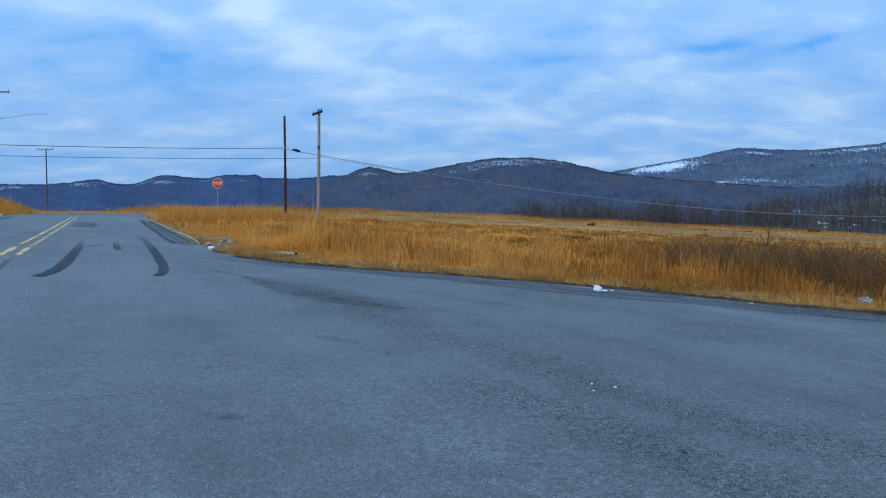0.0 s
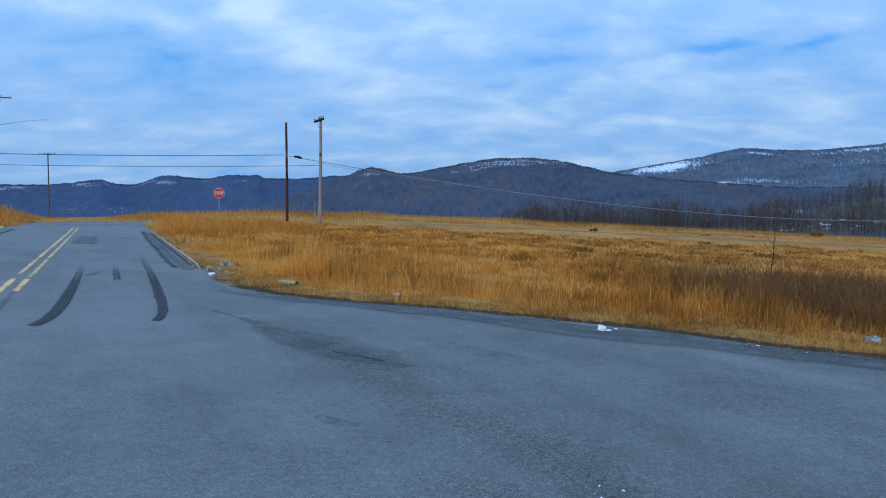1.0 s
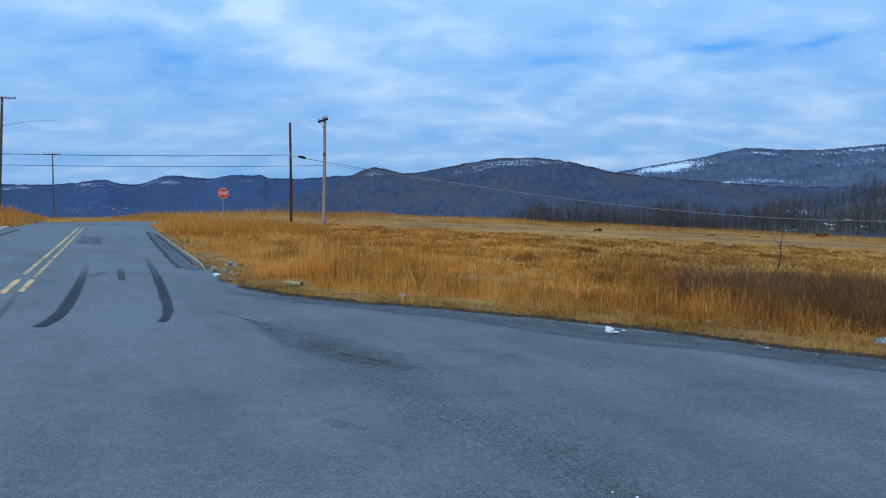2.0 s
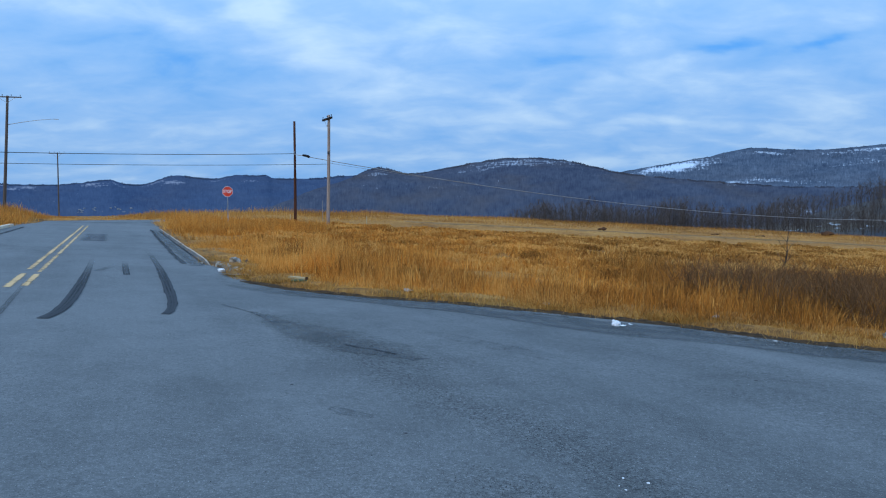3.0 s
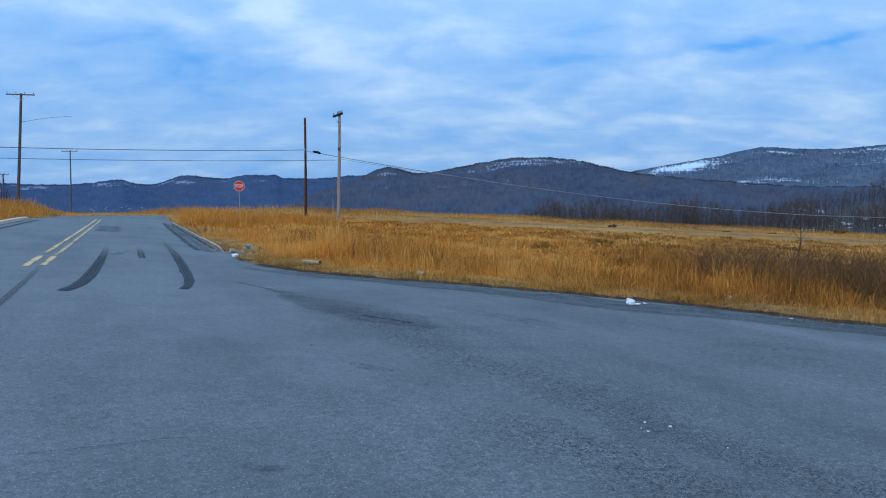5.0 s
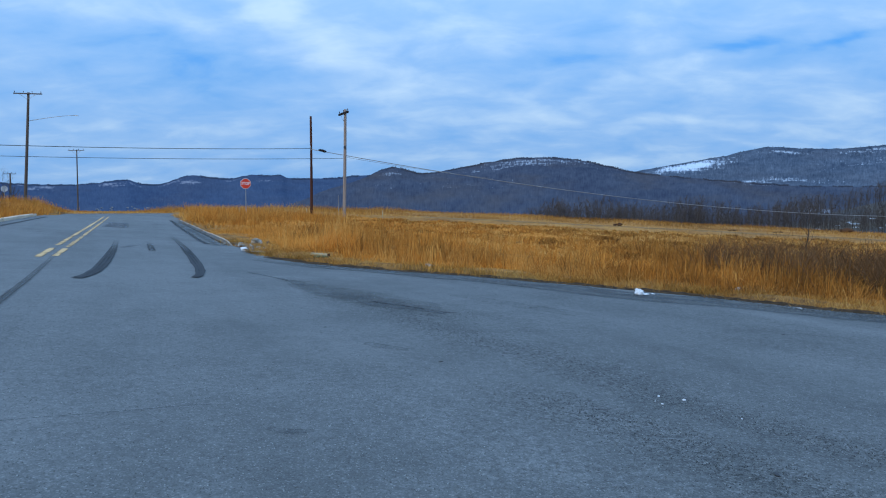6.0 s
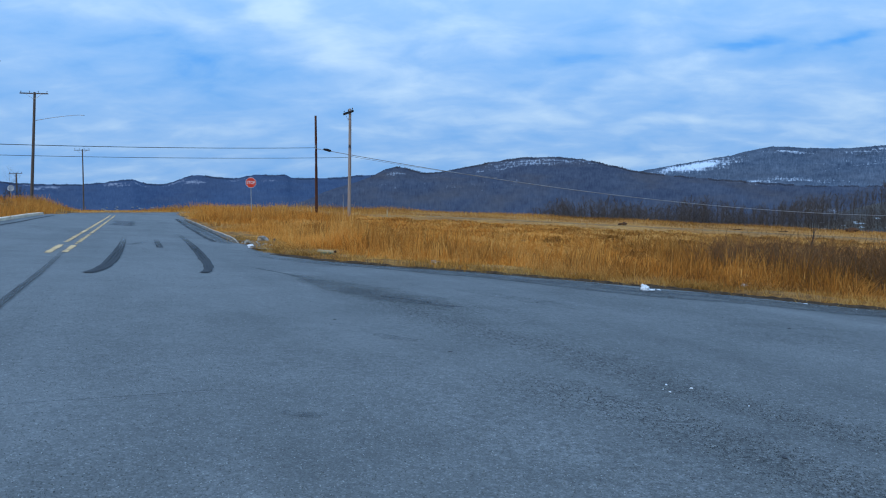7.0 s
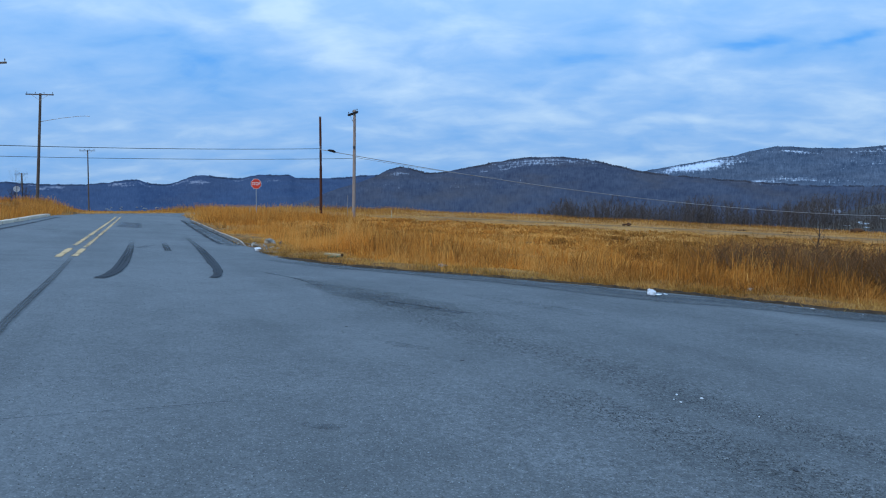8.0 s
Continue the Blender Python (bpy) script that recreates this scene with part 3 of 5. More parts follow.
SMOOTH_PATH_LEFT = [(-2.6, 2.5), (-3.6, 4.8), (-4.9, 7.6), (-6.2, 10.4)]
SMOOTH_PATH_SIDE = [(-1.5, 11.0), (-0.34, 9.7), (1.2, 7.5), (2.3, 5.8), (2.8, 4.6)]


def path_wear(x, y):
    """How far the surface is worn open (above nought) or polished (below nought) by turning cars."""
    ravel = np.zeros(len(x))
    here = np.nonzero((np.abs(x) < 9) & (y > 0) & (y < 16))[0]
    for stops, half, amount in ((OPEN_PATH, 0.32, 0.70), (OPEN_PATH_SIDE, 0.32, 0.72), (SCAR_PATH, 0.36, 0.8), (STRIPE_PATH, 0.11, -0.5), (SMOOTH_PATH, 0.75, -0.6), (SMOOTH_PATH_SIDE, 0.8, -0.35), (SMOOTH_PATH_LEFT, 1.6, -0.7)):
        best = np.full(len(here), 1e9)
        for px, py in curve_pts(stops, 0.12):
            best = np.minimum(best, (x[here] - px) ** 2 + (y[here] - py) ** 2)
        ravel[here] += amount * np.exp(-best / half ** 2)
    return ravel


def build_paving():
    """The worn paved area: main road and the flared mouth of the side road, one sheet; the verge overlaps its edge."""
    S, O = np.meshgrid(np.arange(-60.0, 51.2, 0.2), np.arange(-18.0, 45.0, 0.2), indexing="ij")
    X, Y = ROAD_U.x * S + ROAD_N.x * O, ROAD_U.y * S + ROAD_N.y * O
    keep = from_edge(X, Y, PAVED_COARSE) < 1.1
    v = np.stack([X, Y, land(X, Y)], -1).reshape(-1, 3)
    faces = grid_faces(*X.shape)
    faces = faces[keep.reshape(-1)[faces].all(1)]
    used, faces = np.unique(faces, return_inverse=True)
    near = v[used]
    ravel = path_wear(near[:, 0], near[:, 1])
    ob = fast_mesh("road", near, faces.reshape(-1, 4)[:, ::-1], M_ROAD, ravel, "ravel", True)
    other = ob.data.attributes.new("side", "FLOAT", "POINT")
    other.data.foreach_set("value", smooth(-1.8, 1.4, near[:, 0] + 0.35 * near[:, 1] - 1.2).astype(np.float32))
    tagged(ob, "worn grey asphalt road and wide junction mouth", "road", kind="structure")


def strip(name, centre_line, half, mat, lift, wobble=0.0, wear=None, seed=1.0, profile=(0.65, 0.95, 1.0, 0.95, 0.65)):
    """A flat strip laid on the land along a line; half: half its width at each point."""
    n, rows, tones = len(centre_line), [], []
    for i, (x, y) in enumerate(centre_line):
        a, b = centre_line[max(i - 1, 0)], centre_line[min(i + 1, n - 1)]
        d = Vector((b[0] - a[0], b[1] - a[1])).normalized()
        side = Vector((d.y, -d.x))
        h = half[i] if isinstance(half, (list, tuple, np.ndarray)) else half
        row = []
        for k, edge in zip(np.linspace(-1, 1, len(profile)), profile):
            w = wobble * noise.noise((x * 2.1, y * 2.1, seed + k * 3)) if abs(k) == 1.0 else 0.0
            p = Vector((x, y)) + side * (h * k + w)
            row.append((p.x, p.y, land_at(p.x, p.y) + lift))
            tones.append((wear[i] if wear is not None else 1.0) * edge)
        rows.append(row)
    v = np.array(rows).reshape(-1, 3)
    return fast_mesh(name, v, grid_faces(n, len(profile))[:, ::-1], mat, np.array(tones), "wear", True)


SOFT = (0.0, 0.16, 0.32, 0.46, 0.55, 0.58, 0.55, 0.46, 0.32, 0.16, 0.0)
SOFT_WIDE = (0.1, 0.4, 0.7, 0.9, 1.0, 1.0, 0.9, 0.7, 0.4, 0.1)
TREAD = (0.30, 0.85, 1.05, 0.70, 0.62, 0.92, 0.66, 0.72, 0.98, 0.85, 0.30)


def build_side_roads():
    pts = [road_xy((CROSS_S[0] + CROSS_S[1]) / 2, o) for o in np.arange(-4.5, 7.1, 0.5)]
    ob = strip("road", pts, 3.8, M_ROAD, 0.012, 0.1)
    tagged(ob, "grey asphalt cross road along the crest", "road", kind="structure")
    pts = [(x, float(lane_mid(x))) for x in np.arange(-5, 90, 1.5)]
    ob = strip("road", pts, 2.5, M_LANE, 0.10, 0.8)
    for v in ob.data.vertices:
        if v.index % 5 in (0, 4):
            v.co.z -= 0.16
    tagged(ob, "narrow pale grey lane through the dry field", "road", kind="structure")


def build_kerb(label, o, out, s0, s1, seed, mat, top, tall, batter=False):
    """A run of cast kerb lengths with open joints; out: +1 where the verge lies to the right."""
    x, y = road_xy(s0, o)
    thing = empty("kerb", x, y, land_at(x, y))
    tagged(thing, label, "kerb", kind="structure")
    rnd = random.Random(seed)
    s = s0
    while s < s1 - 0.3:
        length = min(rnd.choice((2.4, 3.0, 3.0)), s1 - s)
        verts, faces, k = [], [], 7
        drop = rnd.uniform(-0.015, 0.01)
        lean = rnd.uniform(-0.015, 0.015)
        prof = [(0.0, -0.12), (0.0, 0.070), (0.006, 0.086), (0.018, 0.092), (0.135, 0.094), (0.146, 0.086), (0.15, -0.12)]
        if batter:
            prof = [(0.0, -0.12), (0.0, 0.012), (0.050, 0.108), (0.060, 0.118), (0.094, 0.120), (0.104, 0.112), (0.108, -0.12)]
        for i in range(k):
            si = s + 0.012 + (length - 0.024) * i / (k - 1)
            for a, h in ((a, h * tall * float(smooth(-0.35, 1.5, si - s0)) if h > 0 else h) for a, h in prof):
                chip = 0.012 * noise.noise((si * 3.1, h * 9, seed)) if h > 0 else 0.0
                px, py = road_xy(si, o + out * (a + chip + lean * i / k))
                verts.append((px - x, py - y, land_at(px, py) + h + (drop + chip if h > 0 else 0) - land_at(x, y)))
        m = len(prof)
        for i in range(k - 1):
            for j in range(m - 1):
                faces.append((i * m + j, i * m + j + 1, (i + 1) * m + j + 1, (i + 1) * m + j))
        faces += [tuple(range(m)), tuple(reversed(range((k - 1) * m, k * m)))]
        stone = link_mesh("kerb_stone", verts, faces, mat, thing)
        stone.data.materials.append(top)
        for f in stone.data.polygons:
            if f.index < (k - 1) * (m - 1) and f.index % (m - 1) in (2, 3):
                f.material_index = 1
        s += length


build_ground()
build_paving()
build_side_roads()
build_kerb("low weathered concrete kerb beside the dry grass", KERB_R + 0.01, 1, 18.9, 40.0, 3, M_KERB, M_KERB_LIT_TOP, 0.85, True)
build_kerb("pale concrete kerb below the grassy bank", KERB_L - 0.01, -1, 16.0, 40.6, 5, M_KERB_PALE, M_KERB_PALE, 1.3)


def build_surface_marks():
    # gutter strip of older asphalt along the right kerb
    pts = [road_xy(s, 1.86) for s in np.arange(18.6, 41.5, 0.5)]
    tagged(strip("asphalt_patch", pts, 0.26, M_APRON, 0.005, 0.10, None, 1.0, SOFT), "dark strip of old asphalt beside the kerb", "road patch", kind="structure")
    pts = [(x + 0.05 * noise.noise((x * 2, y * 2, 4.4)), y) for x, y in (road_xy(v, 1.585 + 0.00045 * (v - 21) ** 2 + 0.05 * float(smooth(20, 18.6, v))) for v in np.arange(19.2, 41.5, 0.2))]
    tagged(strip("crack", pts, 0.10, M_RUBBER, 0.009, 0.07, [0.85] * len(pts), 1.0, (0.1, 0.6, 0.7, 0.6, 0.1)), "dark open seam along the old gutter", "crack", kind="structure")
    pts = [road_xy(v, KERB_R - 0.02) for v in np.arange(19.2, 40.5, 0.3)]
    tagged(strip("crack", pts, 0.05, M_RUBBER, 0.010, 0.02, [0.95] * len(pts), 1.0, (0.3, 0.8, 0.9, 0.8, 0.3)), "dark line along the kerb foot", "crack", kind="structure")
    # broken apron along the grass
    pts = curve_pts([(-5.2, 15.2), (-3.6, 13.3), (-1.6, 12.7), (0.6, 11.95), (2.1, 10.98), (3.0, 10.75), (3.8, 10.53), (4.6, 10.15), (5.6, 9.75), (9.0, 8.3), (14.0, 5.8)], 0.3)
    half = [0.25 + 0.50 * min(1.0, i / 26) for i in range(len(pts))]
    tagged(strip("asphalt_patch", pts, half, M_APRON, 0.005, 0.20, [1.35 * float(smooth(0, 18, i)) for i in range(len(pts))], 1.0, (0.0, 0.46, 0.60, 0.62, 0.58, 0.55, 0.58, 0.62, 0.60, 0.46, 0.0)), "coarse dark asphalt along the ragged road edge", "road patch", kind="structure")
    # pale gravelly line where the paving crumbles against the verge
    pts = curve_pts([(-4.75, 14.75), (-3.35, 13.40), (-2.05, 12.90), (-0.45, 12.66), (0.93, 12.25), (2.2, 11.84), (3.28, 11.40), (4.5, 10.56), (6.1, 9.80), (9.0, 8.66)], 0.25)
    thin = [0.04 + 0.22 * float(smooth(-0.5, 2.0, x)) + 0.80 * noise.noise((x * 0.9, y * 0.9, 6.1)) for x, y in pts]
    tagged(strip("gravel_edge", pts, [0.13 + 0.10 * float(smooth(0.0, 3.0, x)) for x, y in pts], M_GRIT, 0.012, 0.10, thin, 1.0, (0.1, 0.55, 0.85, 0.95, 0.8, 0.4)), "pale crumbled gravel along the paving edge", "gravel", kind="structure")
    # bare dirt and grit where the kerb ends
    pts = curve_pts([(-6.35, 19.0), (-5.85, 18.2), (-5.35, 17.25), (-4.95, 16.2), (-4.6, 15.4)], 0.15)
    tagged(strip("dirt_patch", pts, 0.45, M_DIRT, 0.05, 0.25, None, 1.0, SOFT_WIDE), "bare gritty dirt beside the kerb end", "dirt", kind="structure")
    # scarred darker band across the mouth of the side road
    pts = curve_pts([(-3.6, 11.0), (-2.7, 10.1), (-1.75, 9.0), (-1.0, 8.25), (-0.4, 7.65)], 0.2)
    half = [0.05 + 0.48 * float(smooth(0.15, 0.65, i / (len(pts) - 1))) * (1 - 0.8 * float(smooth(0.8, 1.0, i / (len(pts) - 1)))) for i in range(len(pts))]
    tagged(strip("asphalt_patch", pts, half, M_APRON, 0.006, 0.16, None, 1.0, (0.0, 0.12, 0.22, 0.30, 0.38, 0.44, 0.48, 0.50, 0.50, 0.44, 0.1)), "scarred dark patch of broken asphalt", "road patch", kind="structure")
    # square repair near the crest
    pts = [tuple(Vector(road_xy(s, -0.72))) for s in np.arange(28.8, 35.2, 0.5)]
    tagged(strip("asphalt_patch", pts, 0.46, M_PATCH, 0.006, 0.05, None, 1.0, (0.2, 0.7, 0.8, 0.8, 0.7, 0.2)), "square dark asphalt repair near the crest", "road patch", kind="structure")
    # double yellow line, with a gap where the surface was cut
    for o, ends in ((LINE_O - 0.115, (12.0, 43.5)), (LINE_O + 0.115, (12.3, 43.5))):
        for a, b in ((13.75 + (o - LINE_O), 16.1), (17.0 if o < LINE_O else 16.35, 44.0)):
            s = np.arange(a, b, 0.3)
            wear = [0.62 if v < 16.2 else 0.55 - 0.001 * (v - 16) + (0.03 if o < LINE_O else 0.0) for v in s]
            tagged(strip("lane_line", [road_xy(v, o) for v in s], 0.064, M_PAINT, 0.008, 0.006, wear), "worn yellow painted centre line", "road marking", group="double yellow line", kind="structure")
    pts = [road_xy(v, KERB_L + 0.52) for v in np.arange(16.0, 40.0, 0.5)]
    tagged(strip("crack", pts, 0.10, M_RUBBER, 0.009, 0.04, [0.95] * len(pts), 1.0, (0.1, 0.7, 0.9, 0.7, 0.1)), "dark open seam along the pale gutter", "crack", kind="structure")


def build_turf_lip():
    """The ragged lip of soil where the turf overhangs the paving, the shade on its face put into the colour."""
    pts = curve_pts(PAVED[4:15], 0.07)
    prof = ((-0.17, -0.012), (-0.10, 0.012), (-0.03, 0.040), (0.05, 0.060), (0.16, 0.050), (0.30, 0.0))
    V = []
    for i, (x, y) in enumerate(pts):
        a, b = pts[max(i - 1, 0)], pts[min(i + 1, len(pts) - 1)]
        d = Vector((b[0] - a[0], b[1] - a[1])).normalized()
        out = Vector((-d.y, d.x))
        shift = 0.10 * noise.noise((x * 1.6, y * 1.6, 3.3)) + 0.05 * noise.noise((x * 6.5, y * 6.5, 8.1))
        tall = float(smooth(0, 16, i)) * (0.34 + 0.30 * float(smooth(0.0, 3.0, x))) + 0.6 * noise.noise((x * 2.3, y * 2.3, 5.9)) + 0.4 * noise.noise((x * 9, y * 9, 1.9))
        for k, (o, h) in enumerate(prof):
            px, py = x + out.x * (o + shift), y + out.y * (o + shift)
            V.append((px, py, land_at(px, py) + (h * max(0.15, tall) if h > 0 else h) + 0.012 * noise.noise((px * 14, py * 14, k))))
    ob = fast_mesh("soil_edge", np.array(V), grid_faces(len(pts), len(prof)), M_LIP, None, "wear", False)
    tagged(ob, "shade-darkened soil lip along the ragged paving edge", "soil", kind="structure")


build_turf_lip()


def skid(stops, half, wear, label):
    pts = curve_pts(stops, 0.12)
    n = len(pts)
    w = np.interp(np.linspace(0, 1, n), np.linspace(0, 1, len(wear)), wear)
    h = np.interp(np.linspace(0, 1, n), np.linspace(0, 1, len(half)), half)
    tagged(strip("skid_mark", pts, h, M_RUBBER, 0.010, 0.02, w, 1.0, TREAD), label, "tyre mark", group="tyre marks", kind="structure")


def crack(stops, width, label, wear=0.42):
    pts = curve_pts(stops, 0.08)
    pts = [(x + 0.03 * noise.noise((x * 4, y * 4, 2.2)), y + 0.03 * noise.noise((x * 4, y * 4, 7.7))) for x, y in pts]
    tagged(strip("crack", pts, width, M_RUBBER, 0.007, width * 0.8, [wear] * len(pts)), label, "crack", kind="structure")


build_surface_marks()
def along(stops):
    """Points from (metres along the road, metres to its right)."""
    return [road_xy(a, b) for a, b in stops]


skid(along([(10.20, -0.80), (10.42, -0.74), (10.85, -0.665), (11.8, -0.60), (13.3, -0.555), (15.3, -0.52), (17.8, -0.505), (21.0, -0.51)]), [0.070, 0.096, 0.090, 0.078, 0.07, 0.068], [1.30, 1.22, 0.98, 0.74, 0.50, 0.26, 0.08], "black curved tyre skid mark on asphalt")
skid(along([(10.50, 0.63), (10.72, 0.69), (11.2, 0.765), (12.1, 0.83), (13.4, 0.865), (15.4, 0.91), (18.0, 0.94), (21.5, 0.935), (24.5, 0.90)]), [0.060, 0.092, 0.092, 0.080, 0.072, 0.068], [1.30, 1.22, 0.90, 0.60, 0.42, 0.28, 0.08], "black curved tyre skid mark on asphalt")
skid(along([(16.05, 0.23), (17.5, 0.225), (19.8, 0.23)]), [0.075, 0.075, 0.065], [0.74, 0.52, 0.12], "short faint tyre skid mark")
skid(along([(16.75, -0.36), (17.2, -0.24), (17.8, -0.10), (18.9, 0.10)]), [0.07, 0.09, 0.07, 0.06], [0.44, 0.34, 0.26, 0.16], "small dark scuff on the asphalt")
skid([(-3.2, 3.9), (-3.85, 5.1), (-4.45, 6.3), (-5.75, 8.95), (-7.3, 12.0), (-8.2, 13.6)], [0.045, 0.045, 0.042, 0.04], [0.50, 0.58, 0.42, 0.12], "long faded tyre mark beside the centre line")
skid([(-1.02, 5.62), (-0.86, 5.49), (-0.66, 5.42)], [0.05, 0.09, 0.04], [0.24, 0.38, 0.24], "faint brown oil stain on the asphalt")
skid([(-1.13, 3.30), (-1.03, 3.27), (-0.92, 3.31)], [0.03, 0.045, 0.03], [0.22, 0.46, 0.25], "small dark scuff on the asphalt")
skid([(2.6, 8.2), (3.2, 7.9), (4.4, 7.4)], [0.10, 0.22, 0.10], [0.10, 0.24, 0.10], "broad faint tyre smear on the asphalt")
skid([(-0.9, 10.1), (-0.2, 9.34), (0.81, 8.40), (1.47, 7.88), (2.3, 7.4)], [0.10, 0.20, 0.26, 0.20, 0.10], [0.04, 0.20, 0.25, 0.18, 0.04], "broad faint tyre smear on the asphalt")
skid(along([(10.0, -0.80), (9.4, -0.40), (8.9, 0.0), (8.6, 0.3)]), [0.14, 0.30, 0.26, 0.12], [0.04, 0.17, 0.14, 0.04], "faint dark patch on the asphalt")
crack([(-2.6, 2.95), (-2.13, 3.25), (-1.89, 3.41), (-1.63, 3.56), (-1.52, 3.61)], 0.0035, "thin crack across worn asphalt", 0.62)
crack([(-1.30, 8.27), (-1.0, 8.08), (-0.66, 7.86)], 0.035, "dark open crack in broken asphalt", 0.55)


def chip_mat():
    m, nt, b, co = material("asphalt stones and dark pits", 0.8, 0.3)
    at = nt.nodes.new("ShaderNodeAttribute")
    at.attribute_name = "tone"
    nt.links.new(ramp(nt, at.outputs["Fac"], [(0.0, (0.018, 0.018, 0.020)), (0.45, (0.075, 0.080, 0.078)), (0.7, (0.16, 0.17, 0.168)), (1.0, (0.32, 0.34, 0.34))]), b.inputs["Base Color"])
    return m


def build_chips():
    """Stones of the worn aggregate standing proud of the old surface, thickest on the ravelled paths and along the
    broken edge; the dark ones stand in for shaded pits.
    """
    rnd = np.random.RandomState(31)
    n = 290000
    y = 2.2 + 8.3 * rnd.rand(n) ** 1.5
    x = (rnd.rand(n) * 1.6 - 0.8) * y
    w = path_wear(x, y)
    d = from_edge(x, y, PAVED_COARSE)
    edge = np.exp(-((d + 0.45) / 0.45) ** 2) * smooth(-2, 2, x)
    keep = (d < -0.05) & (rnd.rand(n) < np.clip((0.30 - 0.022 * y) * (1 + 0.7 * w) + 0.20 * np.maximum(w, 0) + 0.25 * edge, 0.03, 1.0)) & (x > -4.6)
    x, y, w, edge = x[keep], y[keep], w[keep], edge[keep]
    n = len(x)
    a = rnd.uniform(0.0022, 0.0052, n) * (1 + 0.25 * np.clip(w, 0, 1) + 0.6 * edge) * (0.75 + 0.07 * y)
    t = rnd.uniform(0, np.pi, n)
    z = land(x, y) + 0.012 * edge
    # low tones are added chips that stand in for the pits' shade
    tone = np.where(rnd.rand(n) < 0.003 + 0.80 * np.clip(w, 0, 1) + 0.3 * edge, rnd.uniform(0.05, 0.36, n), np.where(rnd.rand(n) < 0.14, rnd.uniform(0.70, 1.0, n), rnd.uniform(0.40, 0.70, n)) - 0.10 * np.clip(w, 0, 1) - 0.15 * edge)
    P = np.empty((n, 5, 3))
    for k in range(4):
        r = a * rnd.uniform(0.7, 1.3, n)
        P[:, k] = np.stack([x + r * np.cos(t + k * np.pi / 2), y + r * np.sin(t + k * np.pi / 2), z - 0.001], 1)
    P[:, 4] = np.stack([x + a * rnd.uniform(-0.3, 0.3, n), y + a * rnd.uniform(-0.3, 0.3, n), z + a * rnd.uniform(0.5, 1.0, n)], 1)
    F = np.array([[0, 1, 4], [1, 2, 4], [2, 3, 4], [3, 0, 4]])[None] + (np.arange(n) * 5)[:, None, None]
    ob = fast_mesh("aggregate", P.reshape(-1, 3), F.reshape(-1, 3), chip_mat(), np.repeat(tone, 5))
    tagged(ob, "worn stones and dark pit specks on old asphalt", "gravel", kind="stuff")


build_chips()


# ---------------------------------------------------------------- distant hills
def hill_heights(k, base, bumps):
    h = base(k) if callable(base) else np.full_like(k, base)
    for k0, left, right, top in bumps:
        w = np.where(k < k0, left, right)
        h = h + top * np.exp(-np.abs((k - k0) / w) ** 2.2)
    return h


def build_hill(label, mat, depth, foot, k0, k1, base, bumps, snow_fn, seed, tree_h, trees, trees_from=-9.0):
    """A ridge seen broadside: a wooded slope rising from its foot to the ridge line, with gullies; k: sideways over ahead."""
    ks = np.linspace(k0, k1, 420)
    vs = np.r_[np.linspace(0, 1, 40), 1.03, 1.12, 1.3]
    H = hill_heights(ks, base, bumps) * depth
    jag = np.array([noise.fractal((k * 60, seed, 0), 1.0, 2.0, 5) for k in ks]) * 0.0013 * depth
    V, S = [], []
    for v in vs:
        y = foot + (depth - foot) * v
        rise = (v ** 0.85 if v <= 1 else 1 - (v - 1) * 1.5)
        for i, k in enumerate(ks):
            g = 0.10 * noise.fractal((k * 9, v * 1.5, seed + 5), 1.0, 2.0, 4) * math.sin(math.pi * min(v, 1))
            z = -45 + (H[i] + jag[i] + 46) * max(0.0, rise + g * 0.8)
            V.append((k * y, y, z))
            S.append(snow_fn(k, v))
    faces = grid_faces(len(vs), len(ks))
    spots = np.array(V)
    ob = fast_mesh("mountain", np.array(V), faces, mat, np.array(S), "snow", True)
    tagged(ob, label, "mountain", kind="structure")
    # leafless trees standing along the skyline
    rnd = np.random.RandomState(int(seed * 10))
    kk = rnd.uniform(k0, k1, trees)
    clump = np.array([noise.noise((k * 45, seed, 3)) for k in kk])
    kk = kk[(clump > -0.15) & (kk > trees_from)]
    n = len(kk)
    y = depth * rnd.uniform(0.975, 1.0, n)
    i = np.clip(((kk - k0) / (k1 - k0) * 419).astype(int), 0, 419)
    v = (y - foot) / (depth - foot)
    z = -45 + (H[i] + jag[i] + 46) * v ** 0.85 - 2
    hgt, wid = tree_h * rnd.uniform(0.5, 1.1, n), tree_h * rnd.uniform(0.22, 0.45, n)
    x = kk * y
    P = np.stack([np.stack([x - wid * 0.3, y, z], 1), np.stack([x + wid * 0.3, y, z], 1), np.stack([x + wid, y, z + hgt * 0.6], 1),
                  np.stack([x + wid * 0.2, y, z + hgt], 1), np.stack([x - wid, y, z + hgt * 0.65], 1)], 1)
    f = np.arange(n)[:, None] * 5 + np.arange(5)[None]
    wood = fast_mesh("far_woods", P.reshape(-1, 3), f, mat, np.zeros(n * 5), "snow")
    tagged(wood, "bare trees along the skyline of the hill", "woods", kind="stuff")
    return spots


def blob(k, v, kc, vc, rk, rv):
    return math.exp(-(((k - kc) / rk) ** 2) - ((v - vc) / rv) ** 2)


